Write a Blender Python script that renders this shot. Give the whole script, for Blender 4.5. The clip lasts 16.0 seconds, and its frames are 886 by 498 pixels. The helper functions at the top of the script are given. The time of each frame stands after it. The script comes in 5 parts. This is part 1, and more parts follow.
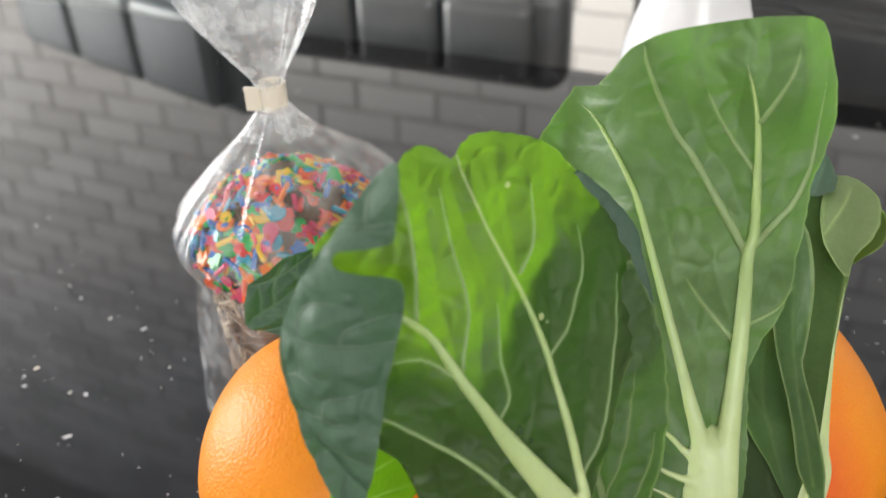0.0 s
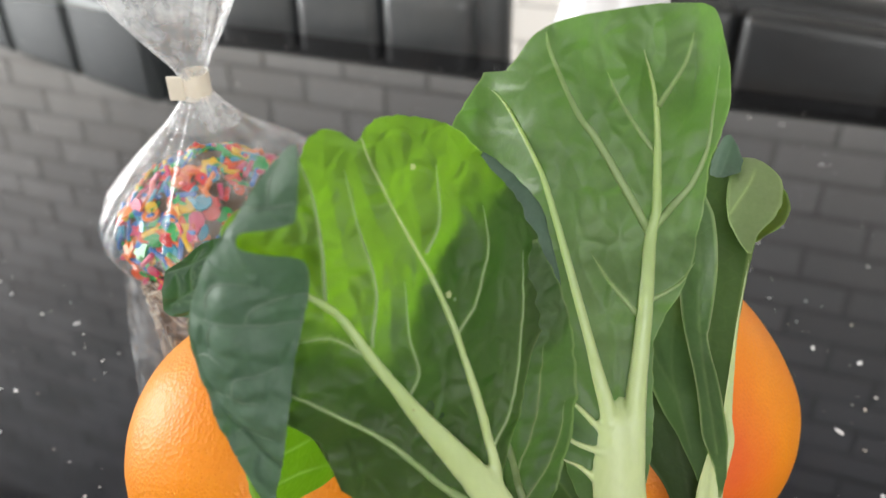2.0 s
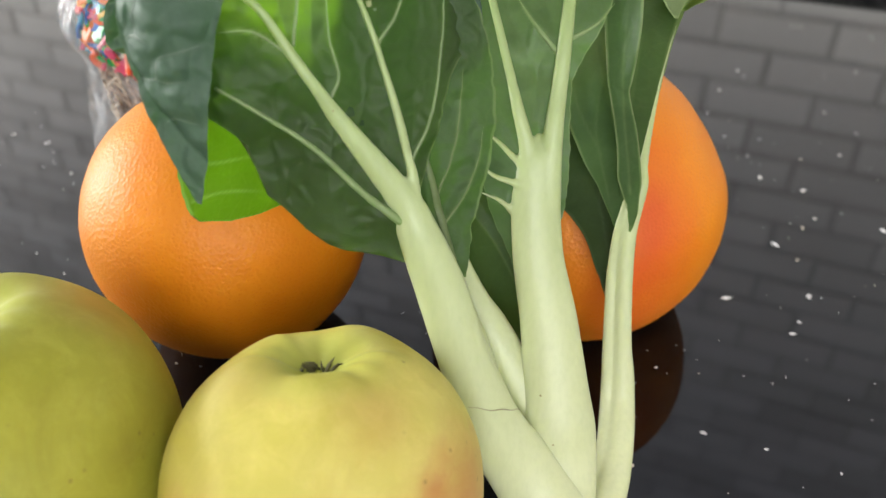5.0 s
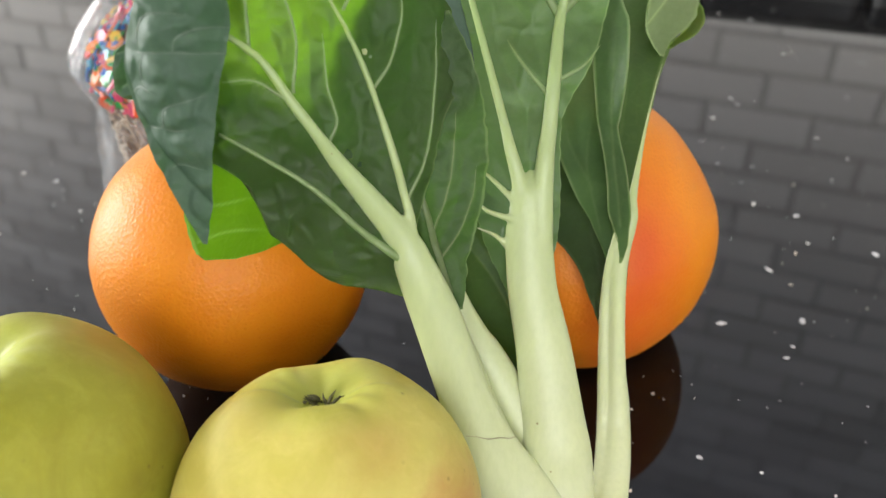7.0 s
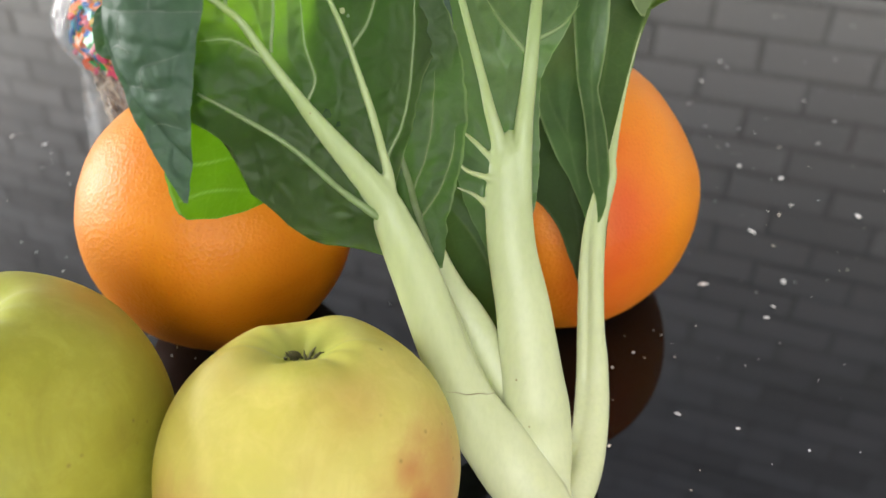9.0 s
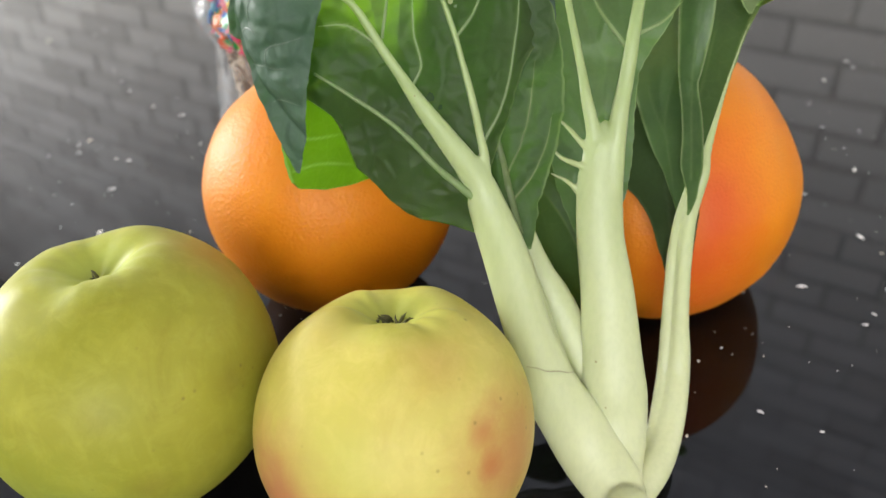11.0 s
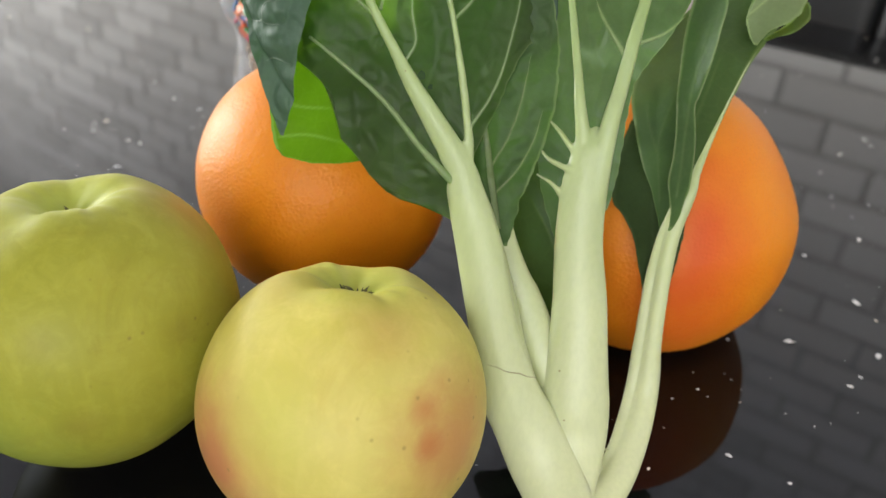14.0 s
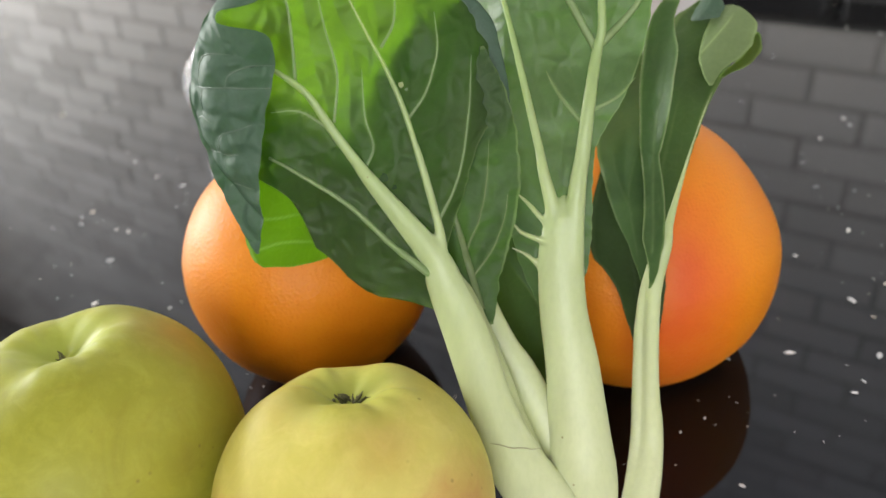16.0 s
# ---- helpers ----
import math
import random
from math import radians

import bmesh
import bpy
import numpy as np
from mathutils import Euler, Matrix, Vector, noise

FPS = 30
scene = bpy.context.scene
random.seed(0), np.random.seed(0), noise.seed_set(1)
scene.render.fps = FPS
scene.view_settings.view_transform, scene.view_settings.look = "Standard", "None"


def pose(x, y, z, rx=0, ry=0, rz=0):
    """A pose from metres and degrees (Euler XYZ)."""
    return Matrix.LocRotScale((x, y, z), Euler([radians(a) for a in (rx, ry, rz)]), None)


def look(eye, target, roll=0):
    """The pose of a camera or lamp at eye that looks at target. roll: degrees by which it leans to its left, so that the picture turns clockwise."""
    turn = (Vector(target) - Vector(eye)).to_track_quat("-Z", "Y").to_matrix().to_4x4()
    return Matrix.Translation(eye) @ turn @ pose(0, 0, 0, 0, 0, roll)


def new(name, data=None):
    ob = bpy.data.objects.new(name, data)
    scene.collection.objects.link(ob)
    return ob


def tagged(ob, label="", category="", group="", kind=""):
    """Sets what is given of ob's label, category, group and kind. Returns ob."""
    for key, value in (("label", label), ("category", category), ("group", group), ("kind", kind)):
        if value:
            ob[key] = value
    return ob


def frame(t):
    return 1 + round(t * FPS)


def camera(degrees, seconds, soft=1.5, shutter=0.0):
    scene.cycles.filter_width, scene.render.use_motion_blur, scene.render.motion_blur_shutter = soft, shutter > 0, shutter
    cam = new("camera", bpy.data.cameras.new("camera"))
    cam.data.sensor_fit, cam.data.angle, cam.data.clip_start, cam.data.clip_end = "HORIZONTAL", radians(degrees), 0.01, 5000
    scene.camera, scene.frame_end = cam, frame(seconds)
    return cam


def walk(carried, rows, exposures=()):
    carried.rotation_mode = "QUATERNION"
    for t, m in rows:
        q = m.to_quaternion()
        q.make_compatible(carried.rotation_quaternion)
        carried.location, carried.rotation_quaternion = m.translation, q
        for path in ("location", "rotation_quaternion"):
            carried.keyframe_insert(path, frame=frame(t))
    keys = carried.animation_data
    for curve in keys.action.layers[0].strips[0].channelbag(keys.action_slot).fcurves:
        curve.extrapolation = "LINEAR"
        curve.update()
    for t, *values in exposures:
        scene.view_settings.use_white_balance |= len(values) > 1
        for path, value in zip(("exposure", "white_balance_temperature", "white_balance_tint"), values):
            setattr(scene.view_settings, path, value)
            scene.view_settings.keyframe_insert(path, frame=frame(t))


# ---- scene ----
cam = camera(57.066, 16.0)
PATH = [
    (0, (0.30018, 0.25185, 0.26271), (0.25017, 0.66847, -0.00918), -1.906),
    (0.5, (0.30268, 0.24882, 0.26572), (0.25656, 0.66971, -0.00023), -2.289),
    (1, (0.30853, 0.25280, 0.26199), (0.26728, 0.67144, -0.00826), -1.869),
    (1.5, (0.31034, 0.25114, 0.26100), (0.27810, 0.66803, -0.01317), -1.475),
    (2, (0.31161, 0.24660, 0.26258), (0.28873, 0.66345, -0.01258), -0.846),
    (2.5, (0.31593, 0.24789, 0.25761), (0.30128, 0.66368, -0.01970), -0.223),
    (3, (0.31729, 0.24513, 0.24864), (0.30395, 0.65421, -0.03855), 0.138),
    (3.5, (0.31553, 0.23521, 0.24194), (0.29575, 0.63469, -0.05812), 0.014),
    (4, (0.31863, 0.22107, 0.23881), (0.29604, 0.61508, -0.06819), 0.297),
    (4.5, (0.34019, 0.21398, 0.21648), (0.32099, 0.60519, -0.09431), 0.727),
    (5, (0.33349, 0.20615, 0.22509), (0.31292, 0.59869, -0.08393), 0.557),
    (5.2, (0.33467, 0.20389, 0.23391), (0.31231, 0.59859, -0.07221), 0.049),
    (7.5, (0.33760, 0.20126, 0.23229), (0.31402, 0.60311, -0.06430), -0.807),
    (8, (0.34095, 0.20482, 0.23289), (0.32195, 0.60728, -0.06320), -0.926),
    (8.5, (0.33974, 0.20813, 0.23277), (0.32262, 0.60890, -0.06571), -0.799),
    (9, (0.34161, 0.19789, 0.23252), (0.31935, 0.58692, -0.08078), -0.590),
    (9.2, (0.34677, 0.18720, 0.23992), (0.32248, 0.56540, -0.08624), -0.402),
    (11.3, (0.35122, 0.18611, 0.23892), (0.24909, 0.56254, -0.07393), -4.571),
    (11.5, (0.35278, 0.19075, 0.25029), (0.25102, 0.57072, -0.05837), -5.977),
    (12, (0.35349, 0.20699, 0.24828), (0.26349, 0.59493, -0.05404), -7.261),
    (12.5, (0.35027, 0.20963, 0.26990), (0.26971, 0.60016, -0.03175), -6.908),
    (13, (0.34598, 0.20713, 0.26544), (0.26676, 0.59972, -0.03389), -3.351),
    (13.5, (0.36294, 0.19017, 0.23704), (0.27147, 0.58717, -0.05283), 3.112),
    (14, (0.36682, 0.17801, 0.21748), (0.25815, 0.57415, -0.06760), 3.126),
    (14.5, (0.36289, 0.17755, 0.22292), (0.24446, 0.57184, -0.06082), 1.474),
    (15, (0.35242, 0.17419, 0.22970), (0.22799, 0.56876, -0.05107), 0.359),
    (15.5, (0.35701, 0.18081, 0.23409), (0.23243, 0.57314, -0.04974), -2.290),
    (16, (0.37169, 0.19463, 0.24448), (0.25843, 0.58507, -0.04660), -5.636),
]
walk(cam, [(t, look(eye, target, roll)) for t, eye, target, roll in PATH],
     [(0.0, -0.24), (2.5, -0.22), (5.0, -0.20), (12.5, -0.20), (14.0, -0.33), (15.5, -0.38), (16.0, -0.31)])

cam.data.dof.use_dof = True
cam.data.dof.focus_distance, cam.data.dof.aperture_fstop = 0.235, 11

# ---- light ----
EDGE = 1.0137                   # the table's far edge along AXIS_N
ROOM = pose(0, 0, 0, 0, 0, -18.54)   # the room's axes against the table's front view

world = bpy.data.worlds.new("sky")
scene.world = world
world.use_nodes = True
sky = world.node_tree.nodes.new("ShaderNodeTexSky")
sky.sky_type, sky.sun_disc = "NISHITA", False
sky.sun_elevation, sky.sun_rotation = radians(35), radians(250)
world.node_tree.links.new(sky.outputs[0], world.node_tree.nodes["Background"].inputs[0])
world.node_tree.nodes["Background"].inputs[1].default_value = 0.12

sun = new("sun", bpy.data.lights.new("sun", "SUN"))
sun.data.energy, sun.data.angle, sun.data.color = 0.8, radians(20), (1.0, 0.96, 0.9)
sun.matrix_world = look((-4, 2.2, 3.2), (0, 0, 0))


def window_lamp(u, n, z, su, sz, power, to):
    lamp = new("window_daylight", bpy.data.lights.new("window_daylight", "AREA"))
    lamp.data.shape, lamp.data.size, lamp.data.size_y, lamp.data.energy = "RECTANGLE", su, sz, power
    lamp.data.color = (0.98, 0.985, 0.97)
    lamp.matrix_world = look(ROOM @ Vector((u, n, z)), ROOM @ Vector(to))
    return lamp


window_lamp(-4.18, -0.05, 0.75, 2.1, 1.6, 340, (0, -0.05, 0.75))
window_lamp(2.05, -3.08, 1.72, 2.4, 1.6, 154, (2.05, -2.08, 1.66))


# ---- materials ----
def material(name):
    m = bpy.data.materials.new(name)
    m.use_nodes = True
    t = m.node_tree
    return m, t, t.nodes["Principled BSDF"], t.nodes["Material Output"]


def link(t, a, b):
    t.links.new(a, b)


def noise_tex(t, scale, detail=4.0, rough=0.55, coords="Object", distortion=0.0):
    c = t.nodes.new("ShaderNodeTexCoord")
    n = t.nodes.new("ShaderNodeTexNoise")
    n.inputs["Scale"].default_value, n.inputs["Detail"].default_value = scale, detail
    n.inputs["Roughness"].default_value, n.inputs["Distortion"].default_value = rough, distortion
    link(t, c.outputs[coords], n.inputs["Vector"])
    return n


def ramp(t, source, stops, mode="LINEAR"):
    r = t.nodes.new("ShaderNodeValToRGB")
    r.color_ramp.interpolation = mode
    while len(r.color_ramp.elements) < len(stops):
        r.color_ramp.elements.new(0.5)
    for e, (at, col) in zip(r.color_ramp.elements, stops):
        e.position, e.color = at, (*col, 1.0)
    link(t, source, r.inputs[0])
    return r


def mix(t, fac, a, b, mode="MIX"):
    m = t.nodes.new("ShaderNodeMix")
    m.data_type, m.blend_type = "RGBA", mode
    for i, v in ((0, fac), (6, a), (7, b)):
        if isinstance(v, (int, float)):
            m.inputs[i].default_value = v
        elif isinstance(v, tuple):
            m.inputs[i].default_value = (*v, 1.0)
        else:
            link(t, v, m.inputs[i])
    return m.outputs[2]


def bump(t, bsdf, height, strength=0.3, distance=0.001):
    b = t.nodes.new("ShaderNodeBump")
    b.inputs["Strength"].default_value, b.inputs["Distance"].default_value = strength, distance
    link(t, height, b.inputs["Height"])
    link(t, b.outputs[0], bsdf.inputs["Normal"])
    return b


def plain(name, low, high, rough=0.5, scale=60.0, strength=0.15, metal=0.0, distance=0.001, fine=None):
    m, t, b, o = material(name)
    n = noise_tex(t, scale)
    r = ramp(t, n.outputs[0], [(0.3, low), (0.7, high)])
    link(t, r.outputs[0], b.inputs["Base Color"])
    b.inputs["Roughness"].default_value, b.inputs["Metallic"].default_value = rough, metal
    f = noise_tex(t, fine or scale * 6, 3)
    bump(t, b, f.outputs[0], strength, distance)
    return m


def stone_top():
    m, t, b, o = material("black_quartz")
    n = noise_tex(t, 9, 5)
    r = ramp(t, n.outputs[0], [(0.3, (0.0026, 0.0024, 0.0027)), (0.75, (0.0052, 0.0048, 0.0051))])
    link(t, r.outputs[0], b.inputs["Base Color"])
    g = noise_tex(t, 14, 6)
    rr = ramp(t, g.outputs[0], [(0.3, (0.02,) * 3), (0.75, (0.055,) * 3)])
    link(t, rr.outputs[0], b.inputs["Roughness"])
    b.inputs["IOR"].default_value = 2.0
    b.inputs["Specular Tint"].default_value = (0.16, 0.18, 0.23, 1.0)
    return m


def leaf_material(name, dark, light, lit_colour, share, rough=0.42, scale=45.0, spec=0.5, vein=(0.36, 0.48, 0.17), web_share=0.03, relief=0.25):
    m, t, b, o = material(name)
    n = noise_tex(t, scale, 5, 0.6)
    r = ramp(t, n.outputs[0], [(0.3, dark), (0.72, light)])
    fine = noise_tex(t, 700, 3)
    col = mix(t, 0.18, r.outputs[0], fine.outputs[0], "OVERLAY")
    at = t.nodes.new("ShaderNodeAttribute")
    at.attribute_name = "vein"
    col = mix(t, at.outputs["Fac"], col, vein)
    b.inputs["Roughness"].default_value = rough
    b.inputs["Specular IOR Level"].default_value = spec
    link(t, col, b.inputs["Base Color"])
    soft = noise_tex(t, 420, 4, 0.6)
    h = mix(t, 0.5, soft.outputs[0], n.outputs[0])
    cell = t.nodes.new("ShaderNodeTexVoronoi")
    cell.feature = "DISTANCE_TO_EDGE"
    cell.inputs["Scale"].default_value = 380
    link(t, n.inputs["Vector"].links[0].from_socket, cell.inputs["Vector"])
    bend = noise_tex(t, 90, 2)
    push = t.nodes.new("ShaderNodeVectorMath")
    push.operation = "MULTIPLY_ADD"
    push.inputs[1].default_value = (0.006, 0.006, 0.006)
    link(t, bend.outputs["Color"], push.inputs[0])
    link(t, n.inputs["Vector"].links[0].from_socket, push.inputs[2])
    web = t.nodes.new("ShaderNodeTexVoronoi")
    web.feature = "DISTANCE_TO_EDGE"
    web.inputs["Scale"].default_value = 120
    link(t, push.outputs[0], web.inputs["Vector"])
    line = ramp(t, web.outputs["Distance"], [(0.0, (web_share,) * 3), (0.05, (0, 0, 0))])
    col = mix(t, line.outputs[0], col, vein)
    link(t, col, b.inputs["Base Color"])
    swell = ramp(t, web.outputs["Distance"], [(0.0, (0, 0, 0)), (0.4, (1, 1, 1))], "EASE")
    h = mix(t, 0.35, h, swell.outputs[0])
    quilt = ramp(t, cell.outputs["Distance"], [(0.0, (0, 0, 0)), (0.28, (1, 1, 1))], "EASE")
    h = mix(t, 0.3, h, quilt.outputs[0])
    bump(t, b, h, relief, 0.0005)
    tr = t.nodes.new("ShaderNodeBsdfTranslucent")
    tcol = mix(t, n.outputs[0], tuple(v * 0.75 for v in lit_colour), tuple(min(1.0, v * 1.3) for v in lit_colour))
    tcol = mix(t, at.outputs["Fac"], tcol, tuple(min(1.0, v * 1.4 + 0.15) for v in lit_colour))
    link(t, tcol, tr.inputs["Color"])
    s = t.nodes.new("ShaderNodeMixShader")
    s.inputs[0].default_value = share
    link(t, b.outputs[0], s.inputs[1])
    link(t, tr.outputs[0], s.inputs[2])
    link(t, s.outputs[0], o.inputs["Surface"])
    return m


def stalk_material(name, low, high, rough=0.38):
    m, t, b, o = material(name)
    c = t.nodes.new("ShaderNodeTexCoord")
    sep = t.nodes.new("ShaderNodeSeparateXYZ")
    link(t, c.outputs["Object"], sep.inputs[0])
    g = t.nodes.new("ShaderNodeMapRange")
    g.inputs[1].default_value, g.inputs[2].default_value = 0.012, 0.150
    link(t, sep.outputs[2], g.inputs[0])
    r = ramp(t, g.outputs[0], [(0.0, low), (0.38, tuple((a * 2 + b_) / 3 for a, b_ in zip(low, high))), (1.0, high)])
    n = noise_tex(t, 40, 5)
    col = mix(t, 0.08, r.outputs[0], n.outputs[0], "OVERLAY")
    spots = t.nodes.new("ShaderNodeTexVoronoi")
    spots.inputs["Scale"].default_value = 75
    link(t, c.outputs["Object"], spots.inputs["Vector"])
    speck = ramp(t, spots.outputs["Distance"], [(0.0, (0.9,) * 3), (0.025, (0.9,) * 3), (0.035, (0, 0, 0))])
    col = mix(t, speck.outputs[0], col, (0.19, 0.13, 0.047))
    fibre = t.nodes.new("ShaderNodeTexNoise")
    fm = t.nodes.new("ShaderNodeMapping")
    fm.inputs["Scale"].default_value = (700, 700, 18)
    link(t, c.outputs["Object"], fm.inputs[0])
    link(t, fm.outputs[0], fibre.inputs["Vector"])
    fibre.inputs["Scale"].default_value = 1.0
    fr = ramp(t, fibre.outputs[0], [(0.40, (0, 0, 0)), (0.75, (0.10,) * 3)])
    col = mix(t, fr.outputs[0], col, tuple(v * 0.8 for v in high))
    link(t, col, b.inputs["Base Color"])
    b.inputs["Roughness"].default_value = rough
    b.inputs["Subsurface Weight"].default_value = 0.35
    b.inputs["Subsurface Radius"].default_value = (0.004, 0.004, 0.002)
    b.inputs["Subsurface Scale"].default_value = 1.0
    w = t.nodes.new("ShaderNodeTexNoise")
    mp = t.nodes.new("ShaderNodeMapping")
    mp.inputs["Scale"].default_value = (900, 900, 60)
    link(t, c.outputs["Object"], mp.inputs[0])
    link(t, mp.outputs[0], w.inputs["Vector"])
    w.inputs["Scale"].default_value = 1.0
    bump(t, b, w.outputs[0], 0.12, 0.0005)
    return m


def peel_material(name, base, warm, blush=0.0, spot=(0.02, -0.03, 0.0)):
    m, t, b, o = material(name)
    n = noise_tex(t, 22, 4)
    r = ramp(t, n.outputs[0], [(0.3, base), (0.75, warm)])
    col = r.outputs[0]
    if blush:
        c = t.nodes.new("ShaderNodeTexCoord")
        d = t.nodes.new("ShaderNodeVectorMath")
        d.operation = "DISTANCE"
        d.inputs[1].default_value = spot
        sq = t.nodes.new("ShaderNodeMapping")
        sq.inputs["Scale"].default_value = (1.25, 1.0, 0.5)
        sq.inputs["Rotation"].default_value = (0, -0.12, 0)
        link(t, c.outputs["Object"], sq.inputs[0])
        link(t, sq.outputs[0], d.inputs[0])
        mess = noise_tex(t, 55, 4)
        ad = t.nodes.new("ShaderNodeMath")
        ad.operation = "MULTIPLY_ADD"
        ad.inputs[1].default_value = 0.022
        link(t, mess.outputs[0], ad.inputs[0])
        link(t, d.outputs["Value"], ad.inputs[2])
        k = ramp(t, ad.outputs[0], [(0.016, (blush,) * 3), (0.044, (0, 0, 0))])
        col = mix(t, k.outputs[0], col, (0.62, 0.094, 0.0155))
    link(t, col, b.inputs["Base Color"])
    v = t.nodes.new("ShaderNodeTexVoronoi")
    c2 = t.nodes.new("ShaderNodeTexCoord")
    link(t, c2.outputs["Object"], v.inputs["Vector"])
    v.inputs["Scale"].default_value = 780
    f = noise_tex(t, 260, 3)
    pore = ramp(t, v.outputs["Distance"], [(0.05, (0.34,) * 3), (0.32, (0, 0, 0))], "EASE")
    col = mix(t, pore.outputs[0], col, tuple(c_ * k_ for c_, k_ in zip(base, (0.80, 0.62, 0.5))))
    link(t, col, b.inputs["Base Color"])
    h = mix(t, 0.25, v.outputs["Distance"], f.outputs[0])
    bump(t, b, h, 0.27, 0.0008)
    b.inputs["Roughness"].default_value = 0.47
    b.inputs["Specular IOR Level"].default_value = 0.3
    b.inputs["Subsurface Weight"].default_value = 0.15
    b.inputs["Subsurface Radius"].default_value = (0.006, 0.003, 0.001)
    b.inputs["Subsurface Scale"].default_value = 1.0
    return m


def apple_skin(name, base, warm, marks, hollow):
    """marks: places on the skin with an inner and an outer reach, a colour and a strength."""
    m, t, b, o = material(name)
    n = noise_tex(t, 16, 4)
    r = ramp(t, n.outputs[0], [(0.32, base), (0.7, warm)])
    c = t.nodes.new("ShaderNodeTexCoord")
    col = r.outputs[0]
    mottle = noise_tex(t, 110, 6, 0.7, distortion=0.6)
    pale = ramp(t, mottle.outputs[0], [(0.46, (0, 0, 0)), (0.72, (0.42,) * 3)])
    col = mix(t, pale.outputs[0], col, tuple(min(1.0, v * 1.22 + 0.02) for v in warm))
    stain = noise_tex(t, 38, 5, 0.65, distortion=1.2)
    dull = ramp(t, stain.outputs[0], [(0.54, (0, 0, 0)), (0.74, (0.45,) * 3)])
    col = mix(t, dull.outputs[0], col, (base[0] * 0.92, base[1] * 0.78, base[2] * 0.9))
    streaks = t.nodes.new("ShaderNodeTexNoise")
    along = t.nodes.new("ShaderNodeMapping")
    along.inputs["Scale"].default_value = (260, 260, 22)
    link(t, c.outputs["Object"], along.inputs[0])
    link(t, along.outputs[0], streaks.inputs["Vector"])
    streaks.inputs["Scale"].default_value = 1.0
    stripe = ramp(t, streaks.outputs[0], [(0.52, (0, 0, 0)), (0.70, (0.22,) * 3)])
    col = mix(t, stripe.outputs[0], col, tuple(min(1.0, v * 1.15) for v in warm))
    mess = noise_tex(t, 75, 5, 0.65, distortion=0.8)
    for spot, near, far, tint, strength in marks + [((0, 0, hollow), 0.008, 0.026, (0.42, 0.50, 0.10), 0.7)]:
        d = t.nodes.new("ShaderNodeVectorMath")
        d.operation = "DISTANCE"
        d.inputs[1].default_value = spot
        link(t, c.outputs["Object"], d.inputs[0])
        ad = t.nodes.new("ShaderNodeMath")
        ad.operation = "MULTIPLY_ADD"
        ad.inputs[1].default_value = 0.8 * (far - near)
        link(t, mess.outputs[0], ad.inputs[0])
        link(t, d.outputs["Value"], ad.inputs[2])
        k = ramp(t, ad.outputs[0], [(near + 0.3 * (far - near), (strength,) * 3), (far + 0.3 * (far - near), (0, 0, 0))])
        col = mix(t, k.outputs[0], col, tint)
    v = t.nodes.new("ShaderNodeTexVoronoi")
    link(t, c.outputs["Object"], v.inputs["Vector"])
    v.inputs["Scale"].default_value = 170
    dots = ramp(t, v.outputs["Distance"], [(0.0, (1, 1, 1)), (0.13, (0, 0, 0))])
    few = noise_tex(t, 34, 1)
    fw = ramp(t, few.outputs[0], [(0.50, (0, 0, 0)), (0.58, (0.8, 0.8, 0.8))])
    dk = mix(t, 1.0, dots.outputs[0], fw.outputs[0], "MULTIPLY")
    col = mix(t, dk, col, (0.20, 0.15, 0.04))
    link(t, col, b.inputs["Base Color"])
    b.inputs["Roughness"].default_value = 0.45
    b.inputs["Specular IOR Level"].default_value = 0.22
    b.inputs["Subsurface Weight"].default_value = 0.15
    b.inputs["Subsurface Radius"].default_value = (0.006, 0.005, 0.001)
    b.inputs["Subsurface Scale"].default_value = 1.0
    f = noise_tex(t, 60, 4)
    bump(t, b, f.outputs[0], 0.16, 0.0016)
    return m


def film_material(name, low, high):
    m, t, b, o = material(name)
    tp = t.nodes.new("ShaderNodeBsdfTransparent")
    tp.inputs[0].default_value = (0.97, 0.975, 0.98, 1)
    g = t.nodes.new("ShaderNodeBsdfGlossy")
    g.inputs["Roughness"].default_value = 0.2
    g.inputs["Color"].default_value = (1, 1, 1, 1)
    lw = t.nodes.new("ShaderNodeLayerWeight")
    lw.inputs[0].default_value = 0.35
    r = ramp(t, lw.outputs["Facing"], [(0.0, (0.02, 0.02, 0.02)), (0.9, (0.08, 0.08, 0.08))])
    df = t.nodes.new("ShaderNodeBsdfDiffuse")
    df.inputs[0].default_value = (0.82, 0.84, 0.87, 1)
    haze = t.nodes.new("ShaderNodeMixShader")
    n = noise_tex(t, 120, 4)
    hz = ramp(t, n.outputs[0], [(0.40, (low,) * 3), (0.72, (high,) * 3)])
    link(t, hz.outputs[0], haze.inputs[0])
    link(t, tp.outputs[0], haze.inputs[1])
    link(t, df.outputs[0], haze.inputs[2])
    s = t.nodes.new("ShaderNodeMixShader")
    link(t, r.outputs[0], s.inputs[0])
    link(t, haze.outputs[0], s.inputs[1])
    link(t, g.outputs[0], s.inputs[2])
    link(t, s.outputs[0], o.inputs["Surface"])
    bp = t.nodes.new("ShaderNodeBump")
    bp.inputs["Strength"].default_value, bp.inputs["Distance"].default_value = 0.4, 0.002
    link(t, n.outputs[0], bp.inputs["Height"])
    link(t, bp.outputs[0], g.inputs["Normal"])
    return m


